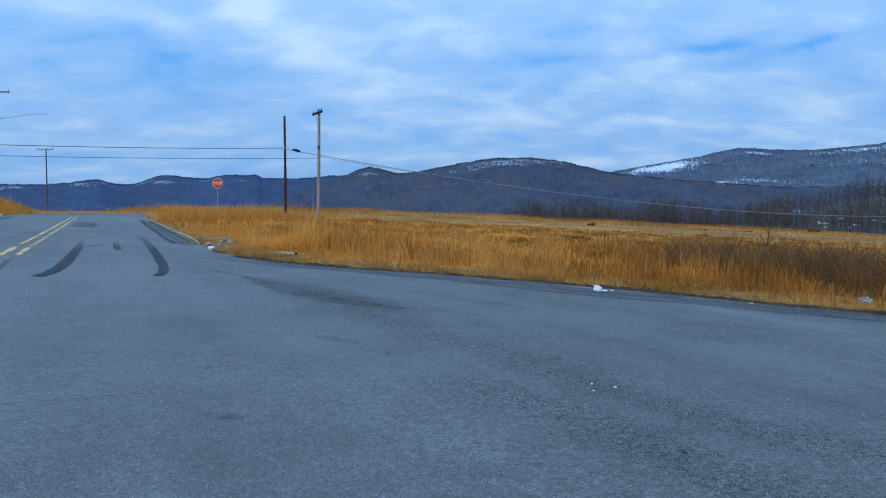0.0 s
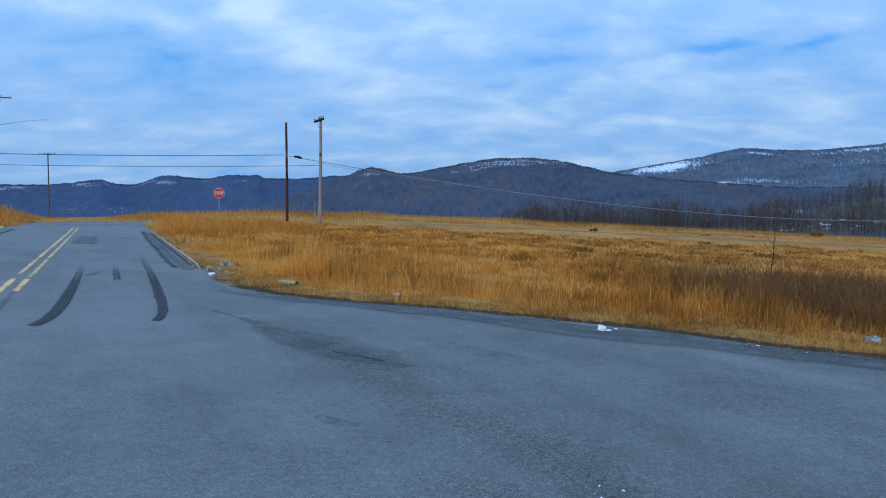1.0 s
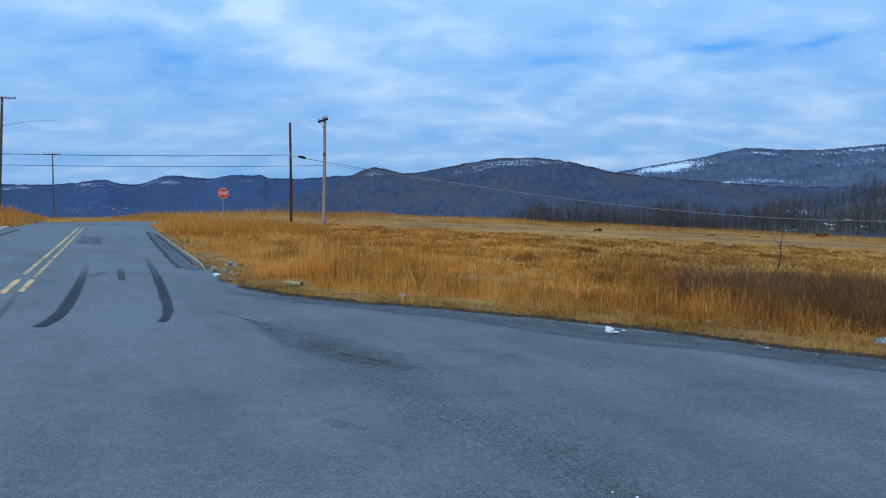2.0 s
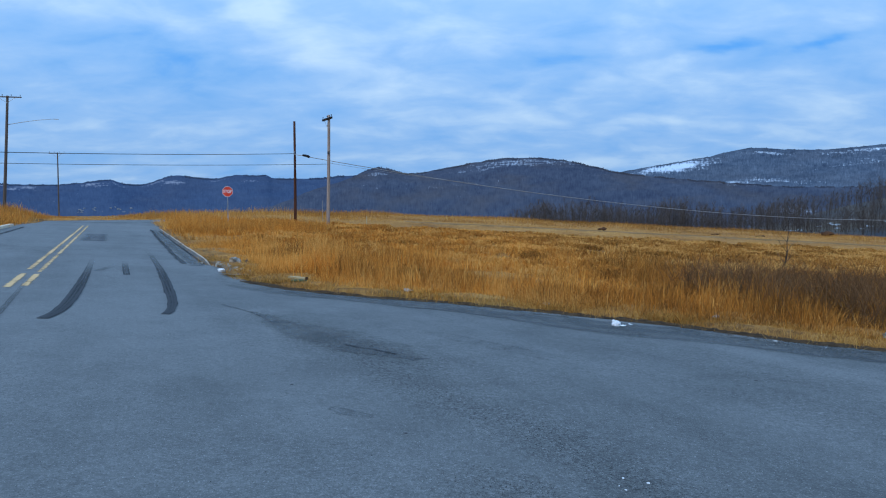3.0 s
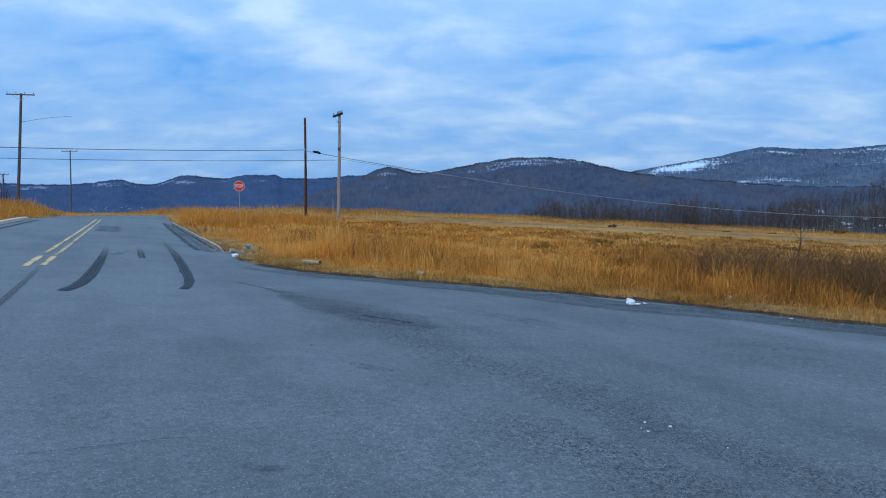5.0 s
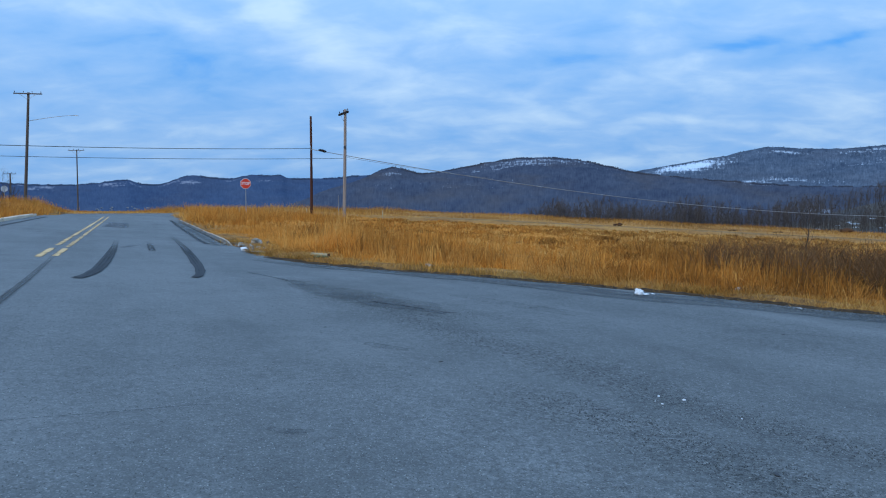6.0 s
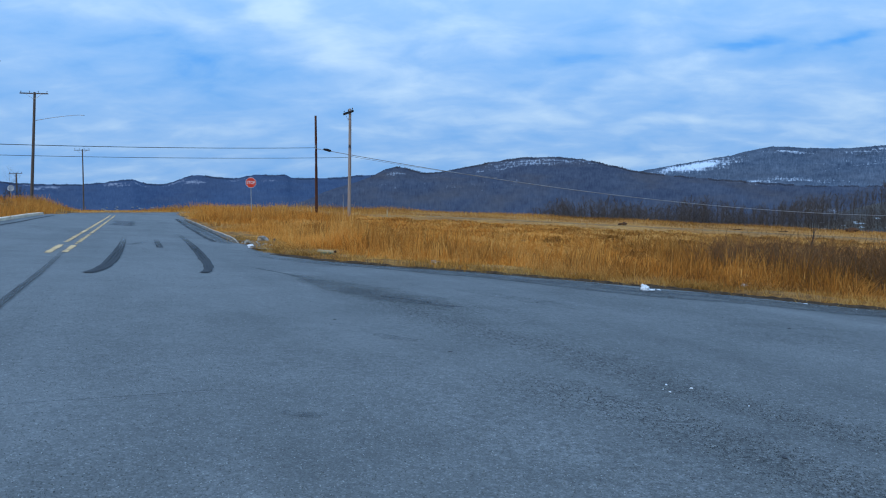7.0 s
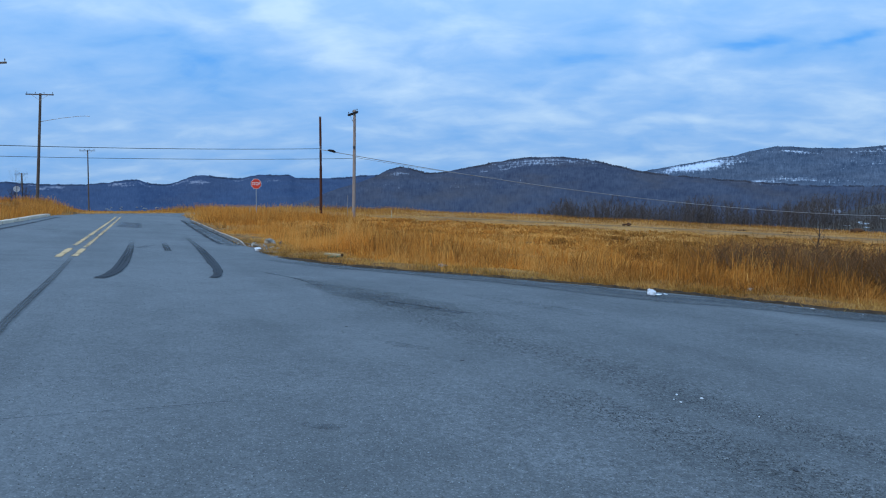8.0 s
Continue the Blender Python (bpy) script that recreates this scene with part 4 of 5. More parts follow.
def snow_far(k, v):
    ledges = ((-0.64, 0.94, 0.012, 0.05, 0.34), (-0.628, 0.78, 0.010, 0.07, 0.40), (-0.606, 0.87, 0.014, 0.07, 0.48), (-0.515, 0.86, 0.016, 0.06, 0.40), (-0.500, 0.76, 0.012, 0.05, 0.34),
              (-0.478, 0.86, 0.012, 0.06, 0.36), (-0.424, 0.90, 0.020, 0.06, 0.34), (-0.400, 0.78, 0.014, 0.06, 0.36), (-0.388, 0.72, 0.012, 0.05, 0.32), (-0.334, 0.90, 0.014, 0.05, 0.30), (-0.288, 0.75, 0.016, 0.05, 0.30))
    return 0.20 + sum(1.45 * a * blob(k, v, kc, vc, rk, rv) for kc, vc, rk, rv, a in ledges)


def snow_mid(k, v):
    return 0.54 * blob(k, v, 0.10, 0.90, 0.11, 0.08) + 0.44 * blob(k, v, 0.06, 0.80, 0.10, 0.04) + 0.75 * blob(k, v, 0.485, 0.22, 0.03, 0.08) + 0.46 * blob(k, v, -0.105, 0.78, 0.03, 0.07) + 0.36 * blob(k, v, 0.40, 0.93, 0.06, 0.06) + 0.18 * blob(k, v, 0.0, 0.45, 0.16, 0.12) + 0.08


def snow_right(k, v):
    return (0.98 * blob(k, v, 0.312, 0.86, 0.062, 0.14) + 0.56 * blob(k, v, 0.42, 0.45, 0.14, 0.05) + 0.56 * blob(k, v, 0.60, 0.92, 0.12, 0.05)
            + 0.36 * blob(k, v, 0.58, 0.72, 0.12, 0.15) + 0.58 * blob(k, v, 0.44, 0.90, 0.03, 0.035) + 0.04 - 0.5 * float(smooth(0.945, 0.975, v)) * float(smooth(0.36, 0.40, k)) * (1 - 0.6 * float(smooth(0.50, 0.58, k))))


# the blue haze of distance is put into these slopes' base colours
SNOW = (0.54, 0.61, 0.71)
M_HILL_FAR = hill_mat("haze-blue far winter woods", (0.036, 0.055, 0.104), (0.066, 0.093, 0.152), (0.24, 0.25, 0.30), 11, 0.14, 1.7)
M_HILL_MID = hill_mat("haze-slate winter woods", (0.036, 0.044, 0.070), (0.088, 0.098, 0.128), (0.36, 0.39, 0.45), 23, 0.5, 1.9)
M_HILL_NEAR = hill_mat("hazed mountain winter woods", (0.032, 0.048, 0.078), (0.122, 0.150, 0.196), SNOW, 37, 0.15, 1.7)
FAR_SLOPE = build_hill("long haze-blue wooded ridge far across the valley", M_HILL_FAR, 3600, 2300, -1.1, 0.25, lambda k: 0.0305 + 0.0085 * smooth(-0.45, -0.38, k),
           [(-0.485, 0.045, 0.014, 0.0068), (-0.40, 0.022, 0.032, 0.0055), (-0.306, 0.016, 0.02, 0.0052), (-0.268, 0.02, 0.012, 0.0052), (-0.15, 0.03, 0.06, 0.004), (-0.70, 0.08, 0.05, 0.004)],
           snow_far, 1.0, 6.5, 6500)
MID_SLOPE = build_hill("hazy slate-blue wooded hill with a rounded summit", M_HILL_MID, 2900, 1500, -0.32, 1.15, lambda k: 0.0405 * smooth(-0.30, -0.11, k) - 0.0135 * smooth(0.25, 0.50, k),
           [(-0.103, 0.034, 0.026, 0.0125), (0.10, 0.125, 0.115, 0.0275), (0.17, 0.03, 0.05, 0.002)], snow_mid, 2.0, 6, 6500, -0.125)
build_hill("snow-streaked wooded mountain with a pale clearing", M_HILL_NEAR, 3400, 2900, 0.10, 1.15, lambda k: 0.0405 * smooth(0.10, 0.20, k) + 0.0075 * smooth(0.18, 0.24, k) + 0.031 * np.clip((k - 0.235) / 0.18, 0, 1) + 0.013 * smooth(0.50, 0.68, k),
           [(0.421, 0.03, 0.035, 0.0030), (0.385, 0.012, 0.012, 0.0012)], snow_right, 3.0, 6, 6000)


# ---------------------------------------------------------------- vegetation
def allowed(x, y, margin=0.25):
    """True where grass grows: off the paving, the cross road and the lane."""
    d = from_edge(x, y, PAVED_COARSE) - 0.55 * np.exp(-(((x + 5.55) / 0.55) ** 2) - ((y - 17.4 + 1.9 * (x + 5.55)) / 0.9) ** 2)
    return (d > margin) & (on_cross(x, y) > 0.6) & ((on_lane(x, y) > -0.1) | (x < -5) | (x > 90))


def in_view_sector(x, y, turn=0.78):
    return np.abs(np.arctan2(x, y)) < turn


def tufts(rnd, n, x0, x1, y0, y1, keep):
    x, y = rnd.uniform(x0, x1, n), rnd.uniform(y0, y1, n)
    ok = keep(x, y)
    return x[ok], y[ok]


def blades(rnd, tx, ty, per, height, width, spread, lean, tone, bends=2):
    """Curved tapering blades in tufts at (tx, ty): arrays of points, quads (two for each blade) and tones. height, tone: one for each tuft."""
    n = len(tx) * per
    i = np.repeat(np.arange(len(tx)), per)
    x, y = tx[i] + rnd.normal(0, spread, n), ty[i] + rnd.normal(0, spread, n)
    z = land(x, y) + 0.0
    h = height[i] * rnd.uniform(0.45, 1.1, n)
    a = rnd.uniform(0, 2 * np.pi, n)
    wind = rnd.normal(0.25, 0.3, n)
    l = lean * np.abs(rnd.normal(0.6, 0.5, n)) * h
    dx, dy = np.cos(a) * l + 0.12 * h * wind, np.sin(a) * l - 0.06 * h * wind
    f = rnd.uniform(0, np.pi, n)
    wx, wy = np.cos(f) * width * rnd.uniform(0.6, 1.3, n), np.sin(f) * width * rnd.uniform(0.6, 1.3, n) * 0.4
    rows = ((0.0, 0.5), (0.55, 0.42), (1.0, 0.10)) if bends == 2 else ((0.0, 0.5), (1.0, 0.12))
    m = 2 * len(rows)
    P = np.empty((n, m, 3))
    for row, (t, w) in enumerate(rows):
        cx, cy, cz = x + dx * t ** 1.8, y + dy * t ** 1.8, z - 0.03 + h * t * (1 - 0.1 * t * lean)
        P[:, row * 2] = np.stack([cx - wx * w, cy - wy * w, cz], 1)
        P[:, row * 2 + 1] = np.stack([cx + wx * w, cy + wy * w, cz], 1)
    F = np.array([[0, 1, 3, 2], [2, 3, 5, 4]][:bends])[None] + (np.arange(n) * m)[:, None, None]
    return P.reshape(-1, 3), F.reshape(-1, 4), np.repeat(np.clip(tone[i] + rnd.normal(0, 0.17, n), 0, 1), m)


def tussocks(rnd, tx, ty, per, height, length, width, tone):
    """Arching blades that spring from a crown and droop to one side: arrays as blades() gives them."""
    n = len(tx) * per
    i = np.repeat(np.arange(len(tx)), per)
    x, y = tx[i] + rnd.normal(0, 0.10, n), ty[i] + rnd.normal(0, 0.10, n)
    way = (rnd.normal(-0.2, 1.1, len(tx)))[i] + rnd.normal(0, 0.75, n)
    h, l = height[i] * rnd.uniform(0.5, 1.25, n), length[i] * rnd.uniform(0.5, 1.3, n)
    w = (width[i] if np.ndim(width) else width) * rnd.uniform(0.6, 1.3, n)
    z = land(x, y)
    P = np.empty((n, 6, 3))
    for row, (t, up, half) in enumerate(((0.0, 0.0, 0.5), (0.5, 1.0, 0.45), (1.0, 0.35, 0.10))):
        cx, cy, cz = x + np.cos(way) * l * t, y + np.sin(way) * l * t, z - 0.02 * (t == 0) + 0.05 * (t > 0) + h * up
        P[:, row * 2] = np.stack([cx + np.sin(way) * w * half, cy - np.cos(way) * w * half, cz], 1)
        P[:, row * 2 + 1] = np.stack([cx - np.sin(way) * w * half, cy + np.cos(way) * w * half, cz], 1)
    F = np.array([[0, 1, 3, 2], [2, 3, 5, 4]])[None] + (np.arange(n) * 6)[:, None, None]
    return P.reshape(-1, 3), F.reshape(-1, 4), np.repeat(np.clip(tone[i] + rnd.normal(0, 0.15, n), 0, 1), 6)


def patchy(x, y, scale, seed):
    return np.array([noise.fractal((a * scale, b * scale, seed), 1.0, 2.0, 3) for a, b in zip(x, y)])


def brush_zone(x, y):
    """How much of the dark thicket stands at a place: an uneven belt in the field, away from the road edge."""
    k = np.exp(-(((y - 15.7 + 0.14 * (x - 6.5)) / 3.4) ** 2)) * smooth(4.0, 6.6, x)
    return k * (1 - smooth(26, 34, x))


def grass_object(name, label, pieces, mat):
    off, P, F, T = 0, [], [], []
    for p, f, t in pieces:
        P.append(p), F.append(f + off), T.append(t)
        off += len(p)
    ob = fast_mesh(name, np.concatenate(P), np.concatenate(F), mat, np.concatenate(T))
    return tagged(ob, label, "grass", kind="stuff")


def crest_gap(x, y):
    """Grass is thin and low where the main road runs on over the crest."""
    k = x / np.maximum(y, 1.0)
    return 1 - 0.74 * smooth(-0.605, -0.565, k) * (1 - smooth(-0.50, -0.40, k)) * smooth(44, 50, y)


def before_lane(x, y):
    """The turf is short on the near side of the lane, and trodden down round the two poles."""
    trodden = np.exp(-(((x + 12.2) / 4.5) ** 2) - ((y - 57.5) / 8.0) ** 2)
    return (1 - 0.60 * trodden) * (1 - 0.62 * np.exp(-(((y - lane_mid(x) + 8.0) / 6.0) ** 2)) * smooth(-18, -9, x))


def build_grass():
    rnd = np.random.RandomState(7)
    # tall grass nearest the road
    x, y = tufts(rnd, 26000, -14, 20, 7, 27, lambda a, b: allowed(a, b, 0.30) & in_view_sector(a, b, 0.85))
    d = from_edge(x, y, PAVED_COARSE)
    thick = rnd.rand(len(x)) < 1 - 0.6 * smooth(3.0, 6.5, d) * smooth(-6.0, -1.5, x)
    x, y, d = x[thick], y[thick], d[thick]
    p = patchy(x, y, 0.22, 1.0)
    clump = patchy(x, y, 0.75, 11.0)
    h = (0.12 + 0.38 * smooth(0.5, 2.4, d)) * (1 - 0.75 * np.exp(-(((x + 3.35) / 0.5) ** 2) - ((y - 14.9) / 0.6) ** 2)) * np.clip(1.0 + 0.9 * p + 0.9 * clump, 0.35, 1.9) * rnd.uniform(0.55, 1.3, len(x)) * (1 + 0.10 * brush_zone(x, y)) * (1 - 0.22 * smooth(3.0, 7.5, x))
    h = h * (1 - 0.62 * smooth(2.6, 5.5, d) * smooth(-6.0, -1.5, x) * (1 - brush_zone(x, y)) * np.clip(1.0 - 1.6 * p, 0, 1))
    tone = np.clip(0.44 + 0.02 * smooth(3.0, -3.0, x) + 0.60 * patchy(x, y, 0.4, 5.0) + rnd.normal(0, 0.20, len(x)) - 0.36 * brush_zone(x, y) - 0.30 * smooth(2.2, 5.6, x) + 0.05, 0, 1)
    near = blades(rnd, x, y, 12, h, 0.0115, 0.12, 0.34, tone)
    mat_ = blades(rnd, x, y, 8, np.minimum(0.24 + 0.35 * h, 0.08 + 1.2 * h), 0.012, 0.16, 1.25, np.clip(tone + 0.06 + 0.3 * clump, 0, 1), 1)
    # matted tussocks combed over by the wind, behind the tall fringe
    x, y = tufts(rnd, 21000, -16, 40, 13, 60, lambda a, b: allowed(a, b, 1.0) & in_view_sector(a, b, 0.75))
    d = from_edge(x, y, PAVED_COARSE)
    ok = (rnd.rand(len(x)) < smooth(2.2, 5.0, d)) & (patchy(x, y, 0.35, 17.0) > -0.22)
    x, y, d = x[ok], y[ok], d[ok]
    big = np.clip(0.75 + 0.012 * y + 0.9 * patchy(x, y, 0.5, 19.0), 0.5, 1.9)
    mats = tussocks(rnd, x, y, 11, 0.20 * big, 0.38 * big, 0.009 + 0.0009 * y, np.clip(0.56 + 0.55 * patchy(x, y, 0.3, 23.0) + rnd.normal(0, 0.13, len(x)) - 0.25 * brush_zone(x, y), 0.05, 1))
    grass_object("grass_tussocks", "matted tan tussocks of dead grass in the field", [mats], M_TUSSOCK)
    # scattered pale seed stalks
    x, y = tufts(rnd, 6500, -12, 20, 8, 26, lambda a, b: allowed(a, b, 0.9) & in_view_sector(a, b, 0.85))
    keep = patchy(x, y, 0.55, 13.0) > 0.16
    x, y = x[keep], y[keep]
    stalk = blades(rnd, x, y, 4, rnd.uniform(0.40, 0.85, len(x)), 0.011, 0.08, 0.16, rnd.uniform(0.50, 0.88, len(x)) - 0.28 * smooth(2.5, 6, x))
    grass_object("tall_grass", "tall orange-brown dead grass beside the road", [near, mat_, stalk], M_GRASS)
    # flattened straw along the edge
    x, y = tufts(rnd, 130000, -13, 20, 6, 20, lambda a, b: allowed(a, b, -0.03) & in_view_sector(a, b, 0.9))
    d = from_edge(x, y, PAVED_COARSE)
    ok = (d < 1.6) & (rnd.rand(len(x)) < 1.15 - 0.45 * d) & (rnd.rand(len(x)) < 0.10 + 2.2 * d)
    x, y = x[ok], y[ok]
    thatch = blades(rnd, x, y, 10, rnd.uniform(0.06, 0.20, len(x)), 0.010, 0.07, 1.1, np.clip(0.5 + 0.4 * patchy(x, y, 0.7, 9.0) + rnd.normal(0, 0.18, len(x)), 0, 1), 1)
    grass_object("straw", "flattened straw along the ragged asphalt edge", [thatch], M_THATCH)
    # the middle of the field
    x, y = tufts(rnd, 21000, -30, 46, 20, 58, lambda a, b: allowed(a, b, 0.5) & in_view_sector(a, b) & ((b > 26) | (a > 19) | (a < -13)))
    h = (0.27 + 0.30 * smooth(6.0, -6.0, x)) * (1.0 + 0.8 * patchy(x, y, 0.16, 2.0)) * (1 - 0.5 * brush_zone(x, y)) * rnd.uniform(0.7, 1.2, len(x))
    h = h * crest_gap(x, y) * (1 - 0.45 * smooth(-12, -6, x)) * before_lane(x, y)
    mid = blades(rnd, x, y, 8, h, 0.025, 0.24, 0.95, np.clip(0.56 + 0.6 * patchy(x, y, 0.2, 6.0) + rnd.normal(0, 0.10, len(x)), 0, 1), 1)
    grass_object("tall_grass", "tall dead grass across the open field", [mid], M_GRASS)
    # deep grass round the foot of the stop sign
    x, y = tufts(rnd, 1500, -19, -8, 35, 49, lambda a, b: allowed(a, b, 0.8))
    deep = blades(rnd, x, y, 10, rnd.uniform(0.6, 1.05, len(x)), 0.022, 0.22, 0.5, rnd.uniform(0.3, 0.65, len(x)), 1)
    grass_object("tall_grass", "deep dead grass round the foot of the stop sign", [deep], M_GRASS)
    # the far field and the verges by the crest
    x, y = tufts(rnd, 30000, -95, 125, 46, 135, lambda a, b: allowed(a, b, 0.5) & in_view_sector(a, b) & ((b > 58) | (a > 46) | (a < -24)))
    h = (0.26 + 0.42 * smooth(-6, -14, x) + 0.22 * smooth(86, 96, y)) * (1.0 + 0.7 * patchy(x, y, 0.06, 3.0)) * rnd.uniform(0.7, 1.2, len(x))
    h = h * crest_gap(x, y) * before_lane(x, y)
    far = blades(rnd, x, y, 5, h, 0.050, 0.45, 0.45, np.clip(0.55 - 0.22 * smooth(86, 96, y) - 0.12 * smooth(-6, -14, x) + 0.5 * patchy(x, y, 0.08, 7.0) + rnd.normal(0, 0.10, len(x)), 0, 1), 1)
    grass_object("far_grass", "short tan grass of the far field", [far], M_FARGRASS)
    # the bank left of the main road
    x, y = tufts(rnd, 15000, -52, -12, 16, 66, lambda a, b: allowed(a, b, 0.35) & (a < -0.48 * b - 3.5) & in_view_sector(a, b, 0.80))
    h = 0.55 * (1.0 + 0.5 * patchy(x, y, 0.12, 2.0)) * rnd.uniform(0.7, 1.2, len(x))
    h = h * crest_gap(x, y)
    bank = blades(rnd, x, y, 12, h, 0.020, 0.2, 0.4, np.clip(0.36 + 0.4 * patchy(x, y, 0.2, 4.0) + rnd.normal(0, 0.10, len(x)), 0, 1), 1)
    grass_object("tall_grass", "tall dead grass on the bank behind the kerb", [bank], M_GRASS)


def twig_mesh(rnd, start, direction, length, radius, depth, out, spread=0.7, kids=3):
    """Forks a stem: out collects (a, b, ra, rb)."""
    a, d = start, direction.normalized()
    steps = 3
    for k in range(steps):
        d = (d + Vector((rnd.gauss(0, 0.10), rnd.gauss(0, 0.10), rnd.gauss(0.03, 0.06)))).normalized()
        b = a + d * (length / steps)
        r0, r1 = radius * (1 - 0.25 * k), radius * (1 - 0.25 * (k + 1))
        out.append((a, b, r0, r1))
        if depth > 0 and k >= (1 if depth > 1 else 0):
            for _ in range(kids if k == steps - 1 else max(1, kids - 1)):
                turn = Vector((rnd.uniform(-1, 1), rnd.uniform(-1, 1), rnd.uniform(-0.1, 0.7)))
                twig_mesh(rnd, b, d + turn * spread, length * rnd.uniform(0.45, 0.7), r1 * 0.6, depth - 1, out, spread, kids)
        a = b


def sticks(segs, sides=3):
    """Segments as thin tapered prisms."""
    verts, faces = [], []
    for a, b, r0, r1 in segs:
        q = (b - a).to_track_quat("Z", "Y")
        k = len(verts)
        for p, r in ((a, r0), (b, r1)):
            for i in range(sides):
                t = 2 * math.pi * i / sides
                verts.append(p + q @ Vector((r * math.cos(t), r * math.sin(t), 0)))
        for i in range(sides):
            j = (i + 1) % sides
            faces.append((k + i, k + j, k + sides + j, k + sides + i))
    return verts, faces


def slips(segs, rnd):
    """Very fine far twigs as single narrow faces, each turned its own way."""
    verts, faces = [], []
    for a, b, r0, r1 in segs:
        t = rnd.uniform(-0.9, 0.9)
        w = Vector((math.cos(t), math.sin(t), 0))
        k = len(verts)
        verts += [a - w * r0, a + w * r0, b + w * r1, b - w * r1]
        faces.append((k, k + 1, k + 2, k + 3))
    return verts, faces


def build_brambles():
    """The thicket: arching bare stems, too many to count."""
    rnd, rnp = random.Random(21), np.random.RandomState(21)
    x, y = rnp.uniform(4, 36, 16000), rnp.uniform(11, 34, 16000)
    ok = (brush_zone(x, y) * (0.75 + 0.5 * rnp.rand(16000)) > 0.42) & allowed(x, y, 1.0)
    x, y = x[ok][:2300], y[ok][:2300]
    segs, fine = [], []
    for px, py in zip(x, y):
        z, h = land_at(px, py), rnd.uniform(0.5, 1.08)
        for _ in range(rnd.randint(4, 6)):
            a = rnd.uniform(0, 2 * math.pi)
            d = Vector((math.cos(a) * 0.26, math.sin(a) * 0.26, 1.0)).normalized()
            p = Vector((px + rnd.gauss(0, 0.16), py + rnd.gauss(0, 0.16), z - 0.02))
            r = 0.0065
            for k in range(4):
                q = p + d * (h / 4)
                segs.append((p, q, r, r * 0.8))
                if k > 0:
                    side = Vector((rnd.uniform(-1, 1), rnd.uniform(-1, 1), rnd.uniform(0.6, 1.8))).normalized()
                    fine.append((q, q + side * h * rnd.uniform(0.12, 0.28), r * 0.7, 0.002))
                d = (d + Vector((math.cos(a) * 0.14, math.sin(a) * 0.14, -0.12)) + Vector((rnd.gauss(0, 0.1), rnd.gauss(0, 0.1), 0))).normalized()
                p, r = q, r * 0.8
    v, f = sticks(segs)
    w, g = slips(fine, rnd)
    ob = fast_mesh("bramble_thicket", np.array([tuple(p) for p in v + w]), np.concatenate([np.array(f), np.array(g) + len(v)]), M_BRAMBLE)
    tagged(ob, "dark brown leafless bramble thicket in the grass", "brush", kind="stuff")


def bare_tree(name, x, y, height, seed, label, depth=3, trunk_r=None, spread=0.7, group="", kids=3):
    """A leafless tree: tapered trunk and forking limbs with twigs."""
    rnd = random.Random(seed)
    thing = empty(name, x, y, land_at(x, y))
    tagged(thing, label, "tree", group)
    r = trunk_r or height * 0.014
    bm = bmesh.new()
    pts, p = [Vector((0, 0, -0.15))], Vector((0, 0, -0.15))
    for k in range(6):
        p = p + Vector((rnd.gauss(0, 0.012) * height, rnd.gauss(0, 0.012) * height, height * 0.78 / 6))
        pts.append(p)
    tube(bm, pts, [r * (1.25 - 0.17 * k) for k in range(7)], 6)
    part("trunk", bm, M_BARK, thing, smooth_faces=True)
    segs = []
    for k in range(2, 7):
        for _ in range(2 if k < 6 else 3):
            a = rnd.uniform(0, 2 * math.pi)
            up = 0.9 if k < 6 else 1.6
            twig_mesh(rnd, pts[k], Vector((math.cos(a), math.sin(a), up)), height * rnd.uniform(0.20, 0.30) * (1.1 - 0.07 * k), r * (0.55 - 0.05 * k), depth - 1, segs, spread, kids)
    v, f = sticks(segs)
    link_mesh("crown", v, f, M_TWIG, thing)
    return thing


def wood_tree_mesh(rnd, height, twig):
    """Points and triangles of one far bare tree at the origin: a trunk, limbs and a haze of fine twigs."""
    segs = []
    p, r = Vector((0, 0, -1.0)), height * 0.015
    for k in range(5):
        q = p + Vector((rnd.gauss(0, 0.02) * height, rnd.gauss(0, 0.02) * height, height * (0.18 if k else 0.26)))
        segs.append((p, q, r, r * 0.8))
        if k >= 1:
            for _ in range(5):
                a = rnd.uniform(0, 2 * math.pi)
                d = Vector((math.cos(a), math.sin(a), rnd.uniform(0.7, 2.4))).normalized()
                o = p.lerp(q, rnd.random())
                e = o + d * height * rnd.uniform(0.10, 0.22)
                segs.append((o, e, r * 0.30, twig))
                for _ in range(6):
                    t = (d + Vector((rnd.gauss(0, 0.7), rnd.gauss(0, 0.7), rnd.gauss(0.3, 0.4)))).normalized()
                    m = o.lerp(e, rnd.uniform(0.3, 1.0))
                    segs.append((m, m + t * height * rnd.uniform(0.04, 0.11), twig, twig * 0.4))
        p, r = q, r * 0.78
    return segs


